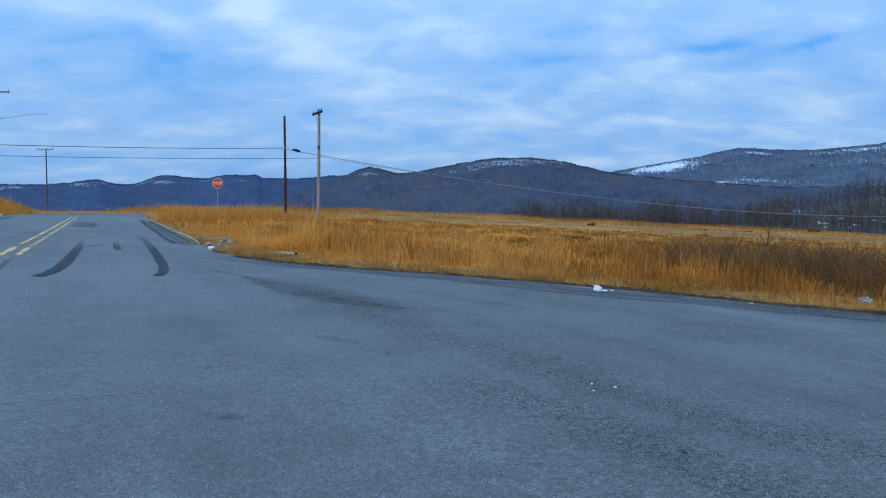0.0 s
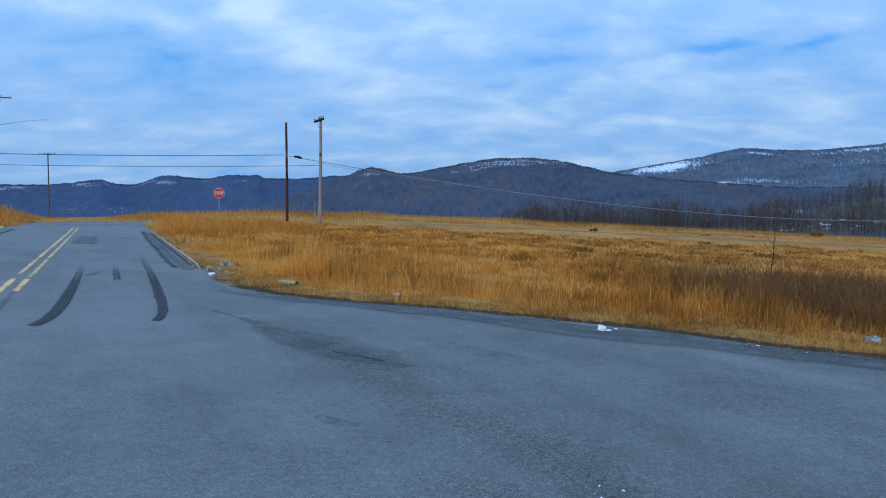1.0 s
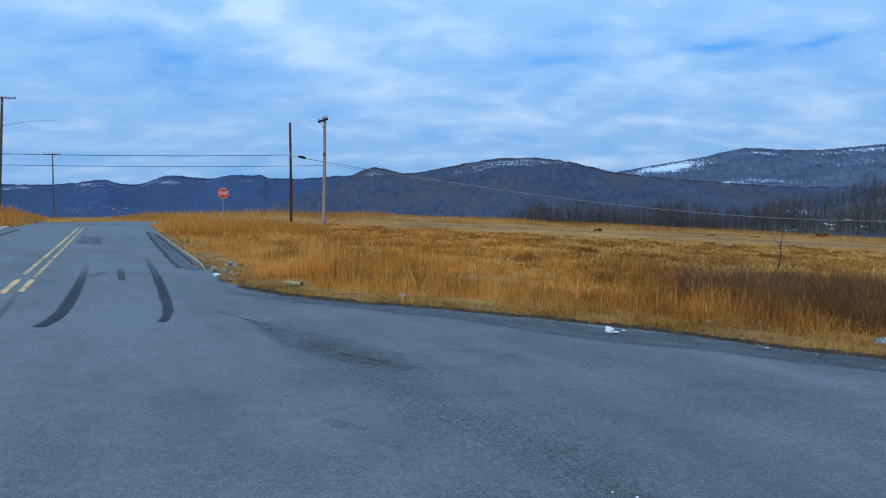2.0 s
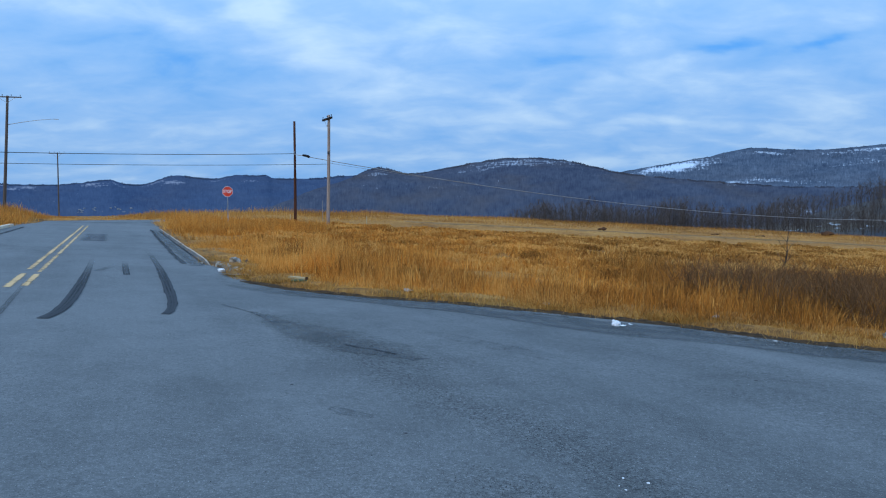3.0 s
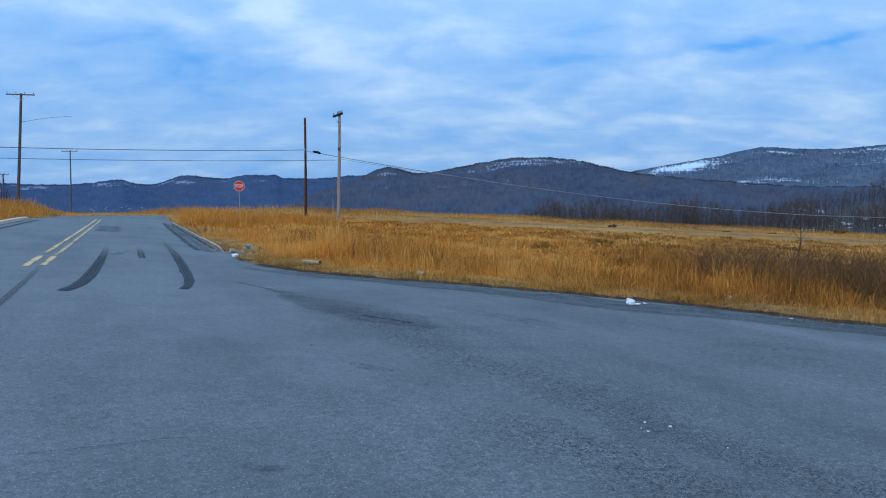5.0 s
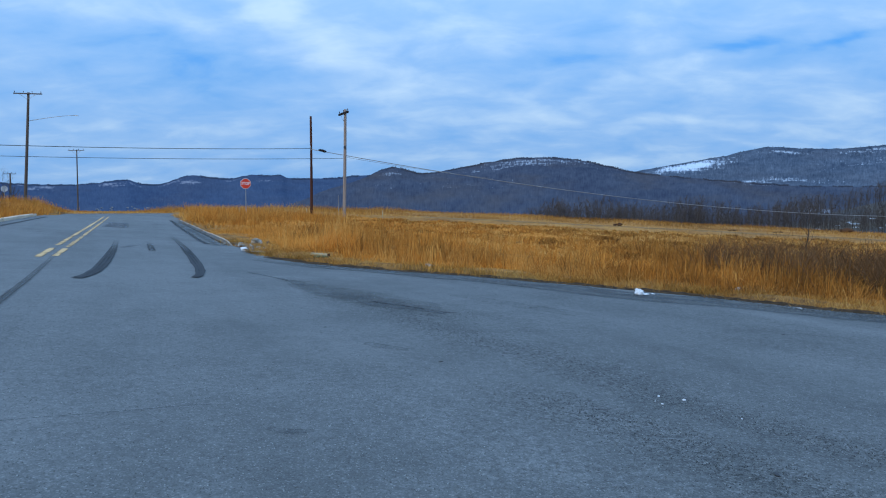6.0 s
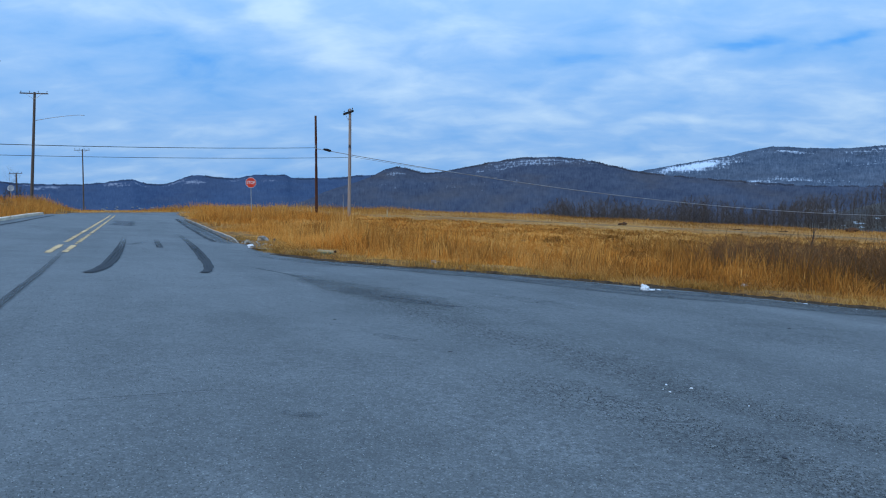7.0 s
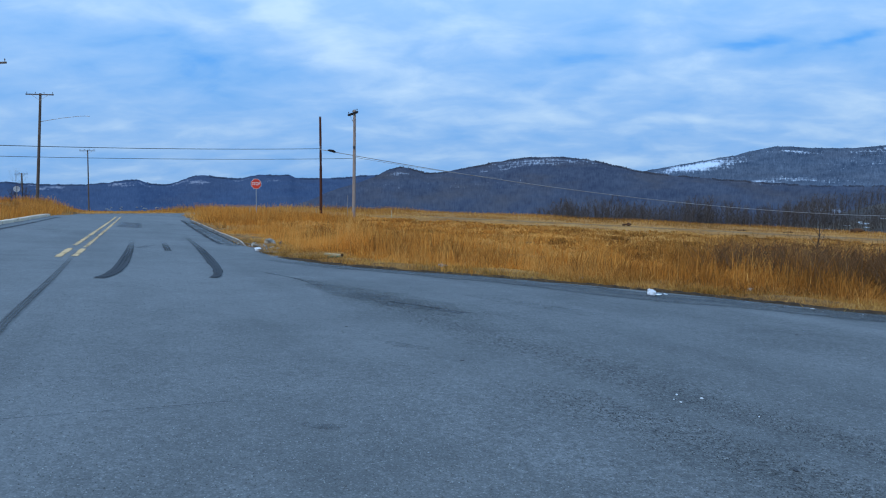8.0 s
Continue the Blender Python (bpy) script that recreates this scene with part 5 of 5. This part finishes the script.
def build_tree_line():
    """Bare woods beyond the field: the front row tree by tree, the rest behind as one mass."""
    rnd = random.Random(5)
    shapes = []
    for i in range(6):
        segs = wood_tree_mesh(rnd, 13.0, 0.042)
        stem = [q for q in segs if q[2] > 0.08]
        fine = [q for q in segs if q[2] <= 0.08]
        meshes = []
        for nm, group_, mat in (("trunk", stem, M_BARK), ("crown", fine, M_TWIG)):
            v, f = sticks(group_)
            me = bpy.data.meshes.new(nm)
            me.from_pydata([tuple(q) for q in v], [], f)
            me.materials.append(mat)
            meshes.append(me)
        shapes.append((meshes, segs))

    def height_at(k):
        return 1.20 - 0.10 * float(smooth(0.28, 0.5, k)) - 0.45 * (1 - float(smooth(0.07, 0.13, k))) + 0.22 * noise.noise((k * 14, 1.0, 2.0))

    n = 130
    for i in range(n):
        k = 0.082 + 0.745 * (i + rnd.uniform(-0.6, 0.6)) / n
        y = 372 + rnd.uniform(-8, 10) - 40 * max(0.0, k - 0.35)
        x = k * y
        meshes, _ = shapes[i % 6]
        thing = empty("tree", x, y, land_at(x, y), rnd.uniform(0, 360))
        c = height_at(k) * rnd.uniform(0.55, 1.18)
        thing.scale = (c, c, c)
        tagged(thing, "tall leafless tree at the edge of the woods", "tree", "trees along the wood edge")
        for me in meshes:
            new(me.name, me).parent = thing
    arrays = [(np.array([tuple(q) for q in v]), np.array(f)) for v, f in (slips(sh[1], rnd) for sh in shapes)]
    P, F, off = [], [], 0
    for i in range(1300):
        k = 0.078 + 0.80 * rnd.random()
        back = rnd.random() ** 1.3
        y = 385 + (120 + 40 * float(smooth(0.4, 0.6, k))) * back
        x = k * y
        c = height_at(k) * rnd.uniform(0.6, 1.12)
        v, f = arrays[rnd.randrange(6)]
        t = rnd.uniform(0, 6.28)
        R = np.array([[math.cos(t), -math.sin(t), 0], [math.sin(t), math.cos(t), 0], [0, 0, 1]])
        P.append((v @ R.T) * c + (x, y, land_at(x, y)))
        F.append(f + off)
        off += len(v)
    # low scrub under the trees, its twigs fewer
    low = [(v * (1.0, 1.0, 0.34), f[::3]) for v, f in arrays]
    for i in range(900):
        k, y = 0.072 + 0.80 * rnd.random(), 378 + 50 * rnd.random()
        v, f = low[rnd.randrange(6)]
        P.append(v * rnd.uniform(0.7, 1.3) + (k * y, y, land_at(k * y, y) + 1.5))
        F.append(f + off)
        off += len(v)
    ob = fast_mesh("far_woods", np.concatenate(P), np.concatenate(F), M_TWIG)
    tagged(ob, "dense brown leafless woods beyond the field", "woods", kind="stuff")


def build_snow_patches():
    """Old snow lying under the trees on the wooded rise."""
    rnd = random.Random(91)
    for _ in range(16):
        k, y = rnd.uniform(0.455, 0.64), rnd.uniform(402, 440)
        n = rnd.randint(3, 5)
        pts = [(k * y + 0.9 * i, y + 2.2 * math.sin(0.5 * i + k * 40)) for i in range(n)]
        half = [0.3 + 2.2 * math.sin(math.pi * (i + 0.5) / n) * rnd.uniform(0.6, 1.0) for i in range(n)]
        tagged(strip("snow_patch", pts, half, M_SNOW, 0.35, 0.8), "old white snow lying under the bare trees", "snow", "snow patches", kind="structure")


build_grass()
build_snow_patches()
build_brambles()
bare_tree("sapling", 9.40, 20.3, 2.35, 3, "thin bare forked sapling in the bramble thicket", 2, 0.026, 0.45, kids=2)
for x, y, h, seed in ((-31.4, 47.5, 2.3, 12), (-32.6, 48.6, 2.6, 13), (-33.4, 47.6, 2.2, 14)):
    bare_tree("shrub", x, y, h, seed, "bare twiggy shrub on the grassy bank", 3, 0.022, 0.75, "shrubs on the bank", kids=3)
build_tree_line()


# ---------------------------------------------------------------- poles, lamps, cables
def pole(label, x, y, height, mat, r0, r1, lean=(0.0, 0.0), sunk=0.4):
    z = land_at(x, y)
    thing = empty("utility_pole", x, y, z)
    tagged(thing, label, "utility pole", "utility poles")
    bm = bmesh.new()
    pts = [(lean[0] * t + 0.02 * math.sin(3 * t), lean[1] * t, -sunk + (height + sunk) * t) for t in np.linspace(0, 1, 9)]
    tube(bm, pts, [r0 + (r1 - r0) * t for t in np.linspace(0, 1, 9)], 12)
    part("shaft", bm, mat, thing, smooth_faces=True)
    return thing


def crossarm(thing, top, length, turn, mat, pins=4, brace=True, thick=(0.09, 0.12)):
    m = Matrix.Translation(top) @ Matrix.Rotation(radians(turn), 4, "Z")
    bm = bmesh.new()
    box(bm, length, thick[0], thick[1], m @ Matrix.Translation((0, -0.14, 0)), 0.012)
    arm = part("crossarm", bm, mat, thing)
    for i in range(pins):
        a = -length / 2 + 0.12 + (length - 0.24) * i / (pins - 1)
        bm = bmesh.new()
        tube(bm, [m @ Vector((a, -0.14, h)) for h in (0.05, 0.14, 0.17, 0.20, 0.23, 0.27)], [0.015, 0.015, 0.05, 0.035, 0.045, 0.02], 8)
        part("insulator", bm, M_CERAMIC, arm, "brown ceramic insulator", True)
    if brace:
        for sgn in (-1, 1):
            bm = bmesh.new()
            tube(bm, [m @ Vector((sgn * length * 0.30, -0.16, -0.04)), m @ Vector((0, -0.16, -0.62))], [0.018, 0.018], 6)
            part("brace", bm, M_GALV, thing, "thin steel brace")


def lamp_arm(thing, z, reach, rise, turn):
    """A long bowed bracket with a small street-lamp head at its end."""
    m = Matrix.Translation((0.68, 0, 0)) @ Matrix.Rotation(radians(turn), 4, "Z")
    bm = bmesh.new()
    pts = [m @ Vector((reach * t, 0, z + rise * (1 - (1 - t) ** 1.6))) for t in np.linspace(0, 1, 9)]
    tube(bm, pts, [0.032 - 0.0012 * k for k in range(9)], 8)
    part("lamp_arm", bm, M_GALV, thing, "thin grey lamp bracket", True)
    bm = bmesh.new()
    e = pts[-1]
    q = [e + m.to_3x3() @ Vector((d, 0, h)) for d, h in ((-0.05, 0.0), (0.15, -0.01), (0.45, -0.03), (0.62, -0.07))]
    tube(bm, q, [0.02, 0.036, 0.040, 0.02], 10)
    part("lamp_head", bm, M_GALV, thing, "grey street lamp head", True)


def cable(label, a, b, sag, r, mat, name="cable", n=40):
    """A wire that hangs in its own sag between two points."""
    a, b = Vector(a), Vector(b)
    bm = bmesh.new()
    pts = [a.lerp(b, t) - Vector((0, 0, 4 * sag * t * (1 - t))) for t in np.linspace(0, 1, n)]
    tube(bm, pts, [r] * n, 5)
    return tagged(part(name, bm, mat, None, "", True), label, "cable", "overhead cables")


P1, P2, P4, P3, P6 = (-14.35, 64.3), (-10.36, 58.5), (-47.95, 75.0), (-58.3, 104.0), (-32.3, 46.0)
pole_a = pole("dark red-brown wooden pole without crossarm", *P1, 9.15, M_POLE_RED, 0.14, 0.10, (0.02, 0.0))
bm = bmesh.new()
tube(bm, [(0, -0.14, 6.35), (0, -0.22, 6.35)], [0.03, 0.03], 8)
box(bm, 0.10, 0.05, 0.22, Matrix.Translation((0, -0.16, 6.35)), 0.01)
part("bracket", bm, M_GALV, pole_a, "steel cable bracket")
pole_b = pole("weathered grey wooden pole with short crossarm", *P2, 9.2, M_POLE_GREY, 0.15, 0.11, (0.17, 0.0))
crossarm(pole_b, Vector((0.16, 0, 8.87)), 2.3, -61, M_ARM, 3, True, (0.12, 0.17))
bm = bmesh.new()
box(bm, 0.20, 0.18, 0.24, Matrix.Translation((0.16, -0.2, 6.1)), 0.03)
part("junction_box", bm, M_CERAMIC, pole_b, "small dark junction box")
pole_c = pole("tall dark wooden pole with lamp bracket and crossarm", *P4, 12.9, M_POLE_DARK, 0.17, 0.12, (0.88, 0.0))
crossarm(pole_c, Vector((0.86, 0, 12.75)), 2.8, 14, M_POLE_DARK)
lamp_arm(pole_c, 9.85, 5.5, 0.5, -8)
pole_d = pole("distant thin wooden pole with crossarm", *P3, 9.7, M_POLE_DARK, 0.11, 0.075, (0.1, 0.0))
crossarm(pole_d, Vector((0.09, 0, 9.55)), 2.4, 0, M_POLE_DARK, 4, True, (0.07, 0.08))
pole_e = pole("tall dark wooden pole with crossarm near the bank", *P6, 9.28, M_POLE_DARK, 0.19, 0.14)
crossarm(pole_e, Vector((0, 0, 9.15)), 2.68, -8, M_POLE_DARK)
pole_f = pole("far wooden pole with crossarm beyond the bank", -80.3, 122.0, 8.2, M_POLE_DARK, 0.17, 0.12)
crossarm(pole_f, Vector((0, 0, 8.05)), 2.4, 0, M_POLE_DARK, 4, True, (0.07, 0.08))

cable("black overhead cable between poles", (P1[0], P1[1] - 0.2, 6.30), (P6[0], P6[1], 5.15), 0.13, 0.024, M_WIRE)
cable("thin black overhead cable between poles", (P2[0], P2[1] - 0.15, 5.02), (P6[0], P6[1], 4.43), 0.13, 0.018, M_WIRE)
cable("pale drooping cable running across the field", (P1[0], P1[1] - 0.2, 6.24), (62.0, 98.0, -0.35), 1.55, 0.030, M_WIRE_PALE)
cable("thin drooping cable from the grey pole", (P2[0], P2[1] - 0.15, 5.15), (2.45, 71.6, 3.86), 0.12, 0.013, M_WIRE_PALE)
splice = empty("cable_splice", P1[0] + 1.05, P1[1] + 0.1, 6.10)
tagged(splice, "black cable splice case hanging on the cable", "splice case")
bm = bmesh.new()
tube(bm, [(-0.38, 0, 0.10), (-0.26, 0, 0.07), (0.02, 0, 0.02), (0.24, 0, -0.06), (0.36, 0, -0.08)], [0.03, 0.10, 0.125, 0.115, 0.03], 10)
part("case", bm, M_ARM, splice, "", True)


# ---------------------------------------------------------------- signs and posts
def octagon(bm, r, depth, y):
    got = bmesh.ops.create_cone(bm, cap_ends=True, segments=8, radius1=r, radius2=r, depth=depth,
                                matrix=Matrix.Translation((0, y, 0)) @ Matrix.Rotation(radians(90), 4, "X") @ Matrix.Rotation(radians(22.5), 4, "Z"))
    return got


def stop_sign(x, y, centre, turn, label, faced=True):
    z = land_at(x, y)
    thing = empty("stop_sign", x, y, z, turn)
    tagged(thing, label, "road sign")
    bm = bmesh.new()
    box(bm, 0.055, 0.03, centre + 0.75, Matrix.Translation((0, 0.03, (centre + 0.35) / 2 - 0.2)), 0.006)
    part("post", bm, M_GALV, thing, "thin grey steel post")
    r = 0.305 / math.cos(radians(22.5))
    bm = bmesh.new()
    octagon(bm, r, 0.004, 0)
    plate = part("plate", bm, M_SIGNBACK if not faced else M_WHITE, thing, "white-edged octagonal plate" if faced else "bare metal back of the plate")
    plate.location = (0, 0, centre)
    if not faced:
        return thing
    bm = bmesh.new()
    octagon(bm, r - 0.018, 0.003, -0.004)
    red = part("red_face", bm, M_RED, plate, "red reflective face")
    txt = bpy.data.curves.new("letters", "FONT")
    txt.body, txt.align_x, txt.align_y, txt.size, txt.extrude, txt.offset = "STOP", "CENTER", "CENTER", 0.26, 0.0015, 0.003
    tmp = bpy.data.objects.new("letters", txt)
    scene.collection.objects.link(tmp)
    me = bpy.data.meshes.new_from_object(tmp.evaluated_get(bpy.context.evaluated_depsgraph_get()))
    bpy.data.objects.remove(tmp)
    me.materials.clear()
    me.materials.append(M_WHITE)
    letters = new("lettering", me)
    letters.parent = plate
    letters.matrix_basis = pose(0, -0.008, 0, 90, 0, 0) @ Matrix.Diagonal((0.80, 1.0, 1, 1))
    tagged(letters, "white letters")
    return thing


stop_sign(-13.70, 43.0, 2.46 - land_at(-13.70, 43.0), 17, "red octagonal stop sign on thin post in grass")
stop_sign(-48.1, 72.0, 2.5, 205, "stop sign seen from its bare metal back", False)


def stake(x, y, h, r, mat, label, name="stake"):
    bm = bmesh.new()
    tube(bm, [(0, 0, -0.1), (0.01, 0, h * 0.5), (0.0, 0, h)], [r, r, r * 0.8], 6)
    ob = part(name, bm, mat)
    ob.matrix_basis = pose(x, y, land_at(x, y))
    tagged(ob, label, "stake")


stake(-12.9, 70.0, 2.2, 0.025, M_WIRE_PALE, "thin grey rod standing in the grass")
stake(-14.75, 45.0, 0.75, 0.04, M_BOARD, "pale wooden survey stake in the grass")
stake(-14.05, 61.0, 0.85, 0.04, M_BOARD, "pale wooden survey stake in the grass")
stake(-7.4, 60.5, 1.05, 0.04, M_BOARD, "pale wooden survey stake in the grass")
for x, y, h, seed in ((-48.9, 73.0, 3.2, 9), (-48.2, 73.6, 3.0, 15), (-49.8, 73.4, 2.7, 16)):
    bare_tree("shrub", x, y, h, seed, "leafless twiggy shrub beside the sign on the bank", 3, 0.13, 0.8, "shrubs beside the sign", kids=3)


# ---------------------------------------------------------------- litter, rubble, logs
def lump(bm, r, seed, squash=(1, 1, 0.6), rough=0.45, at=(0, 0, 0), sub=2):
    got = bmesh.ops.create_icosphere(bm, subdivisions=sub, radius=1.0)
    for v in got["verts"]:
        n = noise.noise(v.co * 2.2 + Vector((seed, seed * 2, 0))) + 0.6 * noise.noise(v.co * 5.1 + Vector((0, seed, 0)))
        k = r * (1 + rough * n)
        v.co = Vector((v.co.x * k * squash[0], v.co.y * k * squash[1], v.co.z * k * squash[2])) + Vector(at)


def litter(name, label, category, x, y, r, mat, seed, squash=(1, 1, 0.6), rough=0.5, lift=0.3, group="", sub=3):
    bm = bmesh.new()
    lump(bm, r, seed, squash, rough, (0, 0, 0), sub)
    ob = part(name, bm, mat)
    ob.matrix_basis = pose(x, y, land_at(x, y) + r * squash[2] * lift, 0, 0, seed * 47)
    return tagged(ob, label, category, group)


bm = bmesh.new()
lump(bm, 0.060, 1.3, (1.15, 0.85, 0.85), 0.36, (0.0, 0, 0.032), 3)
lump(bm, 0.026, 5.3, (1.0, 0.8, 0.8), 0.45, (-0.04, 0.01, 0.075), 3)
lump(bm, 0.045, 7.1, (1.3, 0.7, 0.24), 0.50, (0.095, -0.01, 0.006), 3)
bag = part("plastic_bag", bm, M_PLASTIC_W)
bag.matrix_basis = pose(2.45, 11.08, land_at(2.45, 11.08) + 0.012, 0, 0, 8)
tagged(bag, "crumpled white plastic bag at the road edge", "litter")
litter("paper_scrap", "torn white wrapper scrap beside the bag", "litter", 2.75, 11.42, 0.050, M_PLASTIC_W, 2.1, (1.0, 0.5, 0.14), 0.8, 0.6)
litter("paper_scrap", "soggy grey paper in the straw", "litter", 1.66, 13.35, 0.066, M_PAPER, 3.2, (1.1, 0.7, 0.45), 0.6, 1.0)
litter("paper_scrap", "pale crumpled paper in the straw", "litter", -0.95, 14.0, 0.062, M_PAPER, 4.1, (1.2, 0.7, 0.6), 0.9, 1.6)
litter("plastic_bag", "grey crumpled plastic in the dry grass", "litter", 4.55, 12.6, 0.072, M_PAPER, 5.7, (1.0, 0.7, 0.6), 0.7, 1.2)
litter("plastic_bag", "pale blue crumpled plastic bag in straw", "litter", 6.85, 11.35, 0.110, M_PLASTIC_B, 6.4, (1.1, 0.7, 0.55), 0.7, 0.9)
litter("plastic_scrap", "white plastic scrap on the asphalt edge", "litter", 4.62, 10.50, 0.026, M_PLASTIC_W, 7.7, (1.2, 0.7, 0.3), 0.6, 0.6)
litter("plastic_scrap", "small white scrap on the asphalt edge", "litter", 5.15, 10.12, 0.017, M_PLASTIC_W, 8.7, (1.2, 0.7, 0.3), 0.6, 0.6)
for i, (x, y, r) in enumerate(((0.955, 4.46, 0.008), (0.925, 4.27, 0.007), (1.09, 4.40, 0.009), (0.90, 4.33, 0.004), (1.30, 4.05, 0.005))):
    litter("stone_chip", "small white stone chip on asphalt", "stone", x, y, r, M_PLASTIC_W, 9.1 + i, (1.2, 0.8, 0.6), 0.4, 0.5, "white stone chips", 2)
for i, (x, y, r) in enumerate(((-0.40, 5.09, 0.010), (-1.46, 6.27, 0.010), (1.10, 3.15, 0.016), (0.55, 8.6, 0.012), (3.1, 7.6, 0.012))):
    litter("tar_crumb", "dark crumb of loose asphalt", "stone", x, y, r, M_WIRE, 15.1 + i, (1.6, 0.7, 0.4), 0.5, 0.5, "loose asphalt crumbs", 2)


def rubble(x, y, r, seed, mat=M_STONE, label="broken pale concrete lump by the kerb end"):
    """A split lump with flat broken faces: a block cut by a few random planes."""
    rr = random.Random(seed)
    bm = bmesh.new()
    bmesh.ops.create_cube(bm, size=2.0)
    for _ in range(6):
        d = Vector((rr.uniform(-1, 1), rr.uniform(-1, 1), rr.uniform(-0.4, 1))).normalized()
        got = bmesh.ops.bisect_plane(bm, geom=bm.verts[:] + bm.edges[:] + bm.faces[:], plane_co=d * rr.uniform(0.55, 0.95), plane_no=d, clear_outer=True)
        edges = [e for e in got["geom_cut"] if isinstance(e, bmesh.types.BMEdge)]
        if len(edges) > 2:
            bmesh.ops.contextual_create(bm, geom=edges)
    bmesh.ops.scale(bm, vec=(r * rr.uniform(0.9, 1.3), r * rr.uniform(0.6, 1.0), r * rr.uniform(0.65, 1.0)), verts=bm.verts[:])
    ob = part("rubble", bm, mat)
    ob.matrix_basis = pose(x, y, land_at(x, y) + 0.05 + r * 0.45, rr.uniform(-20, 20), rr.uniform(-20, 20), rr.uniform(0, 360))
    return tagged(ob, label, "rubble", "rubble by the kerb end")


rubble(-5.76, 18.70, 0.150, 5)
rubble(-5.64, 18.58, 0.050, 2)
rubble(-5.52, 18.85, 0.065, 3, M_WIRE, "small dark lump by the kerb end")
litter("plastic_bag", "crumpled white plastic by the kerb end", "litter", -5.40, 16.42, 0.072, M_PLASTIC_W, 3.4, (1.15, 0.7, 0.65), 0.45, 0.8)
for i in range(34):
    rr = random.Random(40 + i)
    t = rr.uniform(0, 1)
    rubble(-6.1 + 1.15 * t + rr.gauss(0, 0.16), 18.45 - 2.2 * t + rr.gauss(0, 0.16), rr.choice((0.014, 0.018, 0.024, 0.030, 0.040)), 60 + i)
board = empty("board", -3.33, 15.0, land_at(-3.33, 15.0) + 0.10, -8)
tagged(board, "pale weathered board lying in the straw", "board")
bm = bmesh.new()
box(bm, 0.38, 0.10, 0.045, Matrix.Rotation(radians(4), 4, "Y"), 0.008)
part("plank", bm, M_BOARD, board)
bm = bmesh.new()
box(bm, 0.03, 0.104, 0.075, Matrix.Rotation(radians(4), 4, "Y") @ Matrix.Translation((0.20, 0, -0.006)), 0.006)
part("end_cap", bm, M_LOG, board, "dark end")
bm = bmesh.new()
tube(bm, [(-0.22, -0.12, -0.03), (0.02, -0.12, -0.03), (0.06, -0.12, -0.03), (0.10, -0.12, -0.03)], [0.032, 0.032, 0.016, 0.014], 10)
bottle = part("bottle", bm, M_GREEN)
bottle.matrix_basis = pose(-3.2, 14.85, land_at(-3.2, 14.85) + 0.10, 0, 0, 10)
tagged(bottle, "green plastic bottle lying in the straw", "bottle")


def log(x, y, length, r, turn, seed, label, lift=0.7):
    bm = bmesh.new()
    rr = random.Random(seed)
    pts = [(length * (t - 0.5), 0.06 * math.sin(5 * t + seed), 0.05 * math.sin(3 * t)) for t in np.linspace(0, 1, 7)]
    tube(bm, pts, [r * rr.uniform(0.7, 1.1) for _ in pts], 8)
    lump(bm, r * 1.8, seed, (1.6, 0.8, 0.9), 0.7, (length * 0.25, 0, 0.05), 2)
    ob = part("log", bm, M_LOG)
    ob.matrix_basis = pose(x, y, land_at(x, y) + lift * r + 0.22, 0, 0, turn)
    tagged(ob, label, "log", "dark debris in the far field")


log(16.9, 80.5, 0.9, 0.11, 10, 1, "dark rotten timber lying in the far field")
log(55.6, 106.0, 1.3, 0.24, -15, 2, "dark heap of rotten timber in the far field")
log(31.2, 84.5, 1.0, 0.05, 5, 3, "thin dark log lying in the far field")
log(37.2, 86.0, 1.2, 0.05, 2, 4, "thin dark log lying in the far field")


# ---------------------------------------------------------------- houses far down in the valley
def house(slope, x, y, w, d, h, turn, label):
    z = float(slope[np.argmin(np.hypot(slope[:, 0] - x, slope[:, 1] - y)), 2]) - 0.5
    thing = empty("house", x, y, z, turn)
    tagged(thing, label, "house", "far valley houses")
    bm = bmesh.new()
    box(bm, w, d, h, Matrix.Translation((0, 0, h / 2)))
    part("wall", bm, M_WALL, thing)
    bm = bmesh.new()
    v = [bm.verts.new(p) for p in ((-w / 2 - 0.4, -d / 2 - 0.4, h), (w / 2 + 0.4, -d / 2 - 0.4, h), (w / 2 + 0.4, d / 2 + 0.4, h), (-w / 2 - 0.4, d / 2 + 0.4, h), (-w / 2 - 0.4, 0, h + d * 0.35), (w / 2 + 0.4, 0, h + d * 0.35))]
    for f in ((0, 1, 5, 4), (2, 3, 4, 5), (0, 4, 3), (1, 2, 5), (3, 2, 1, 0)):
        bm.faces.new([v[i] for i in f])
    part("roof", bm, M_ROOF, thing)
    for i in range(3):
        bm = bmesh.new()
        box(bm, 1.2, 0.12, 1.5, Matrix.Translation((-w / 3 + i * w / 3, -d / 2 - 0.02, h * 0.55)))
        part("window", bm, M_WIRE, thing, "dark window")


rnd_h = random.Random(77)
for i in range(20):
    y = rnd_h.uniform(2440, 2540)
    x = y * rnd_h.uniform(-0.535, -0.455)
    house(FAR_SLOPE, x, y, rnd_h.uniform(4, 9), rnd_h.uniform(4, 6), rnd_h.uniform(1.8, 2.8), rnd_h.uniform(-30, 30), "small pale house far down in the valley")
for i in range(3):
    y = 1545 + 12 * i
    house(MID_SLOPE, y * (0.010 + 0.004 * i), y, 6, 5, 3.0, 20 * i, "small pale house at the foot of the hill")
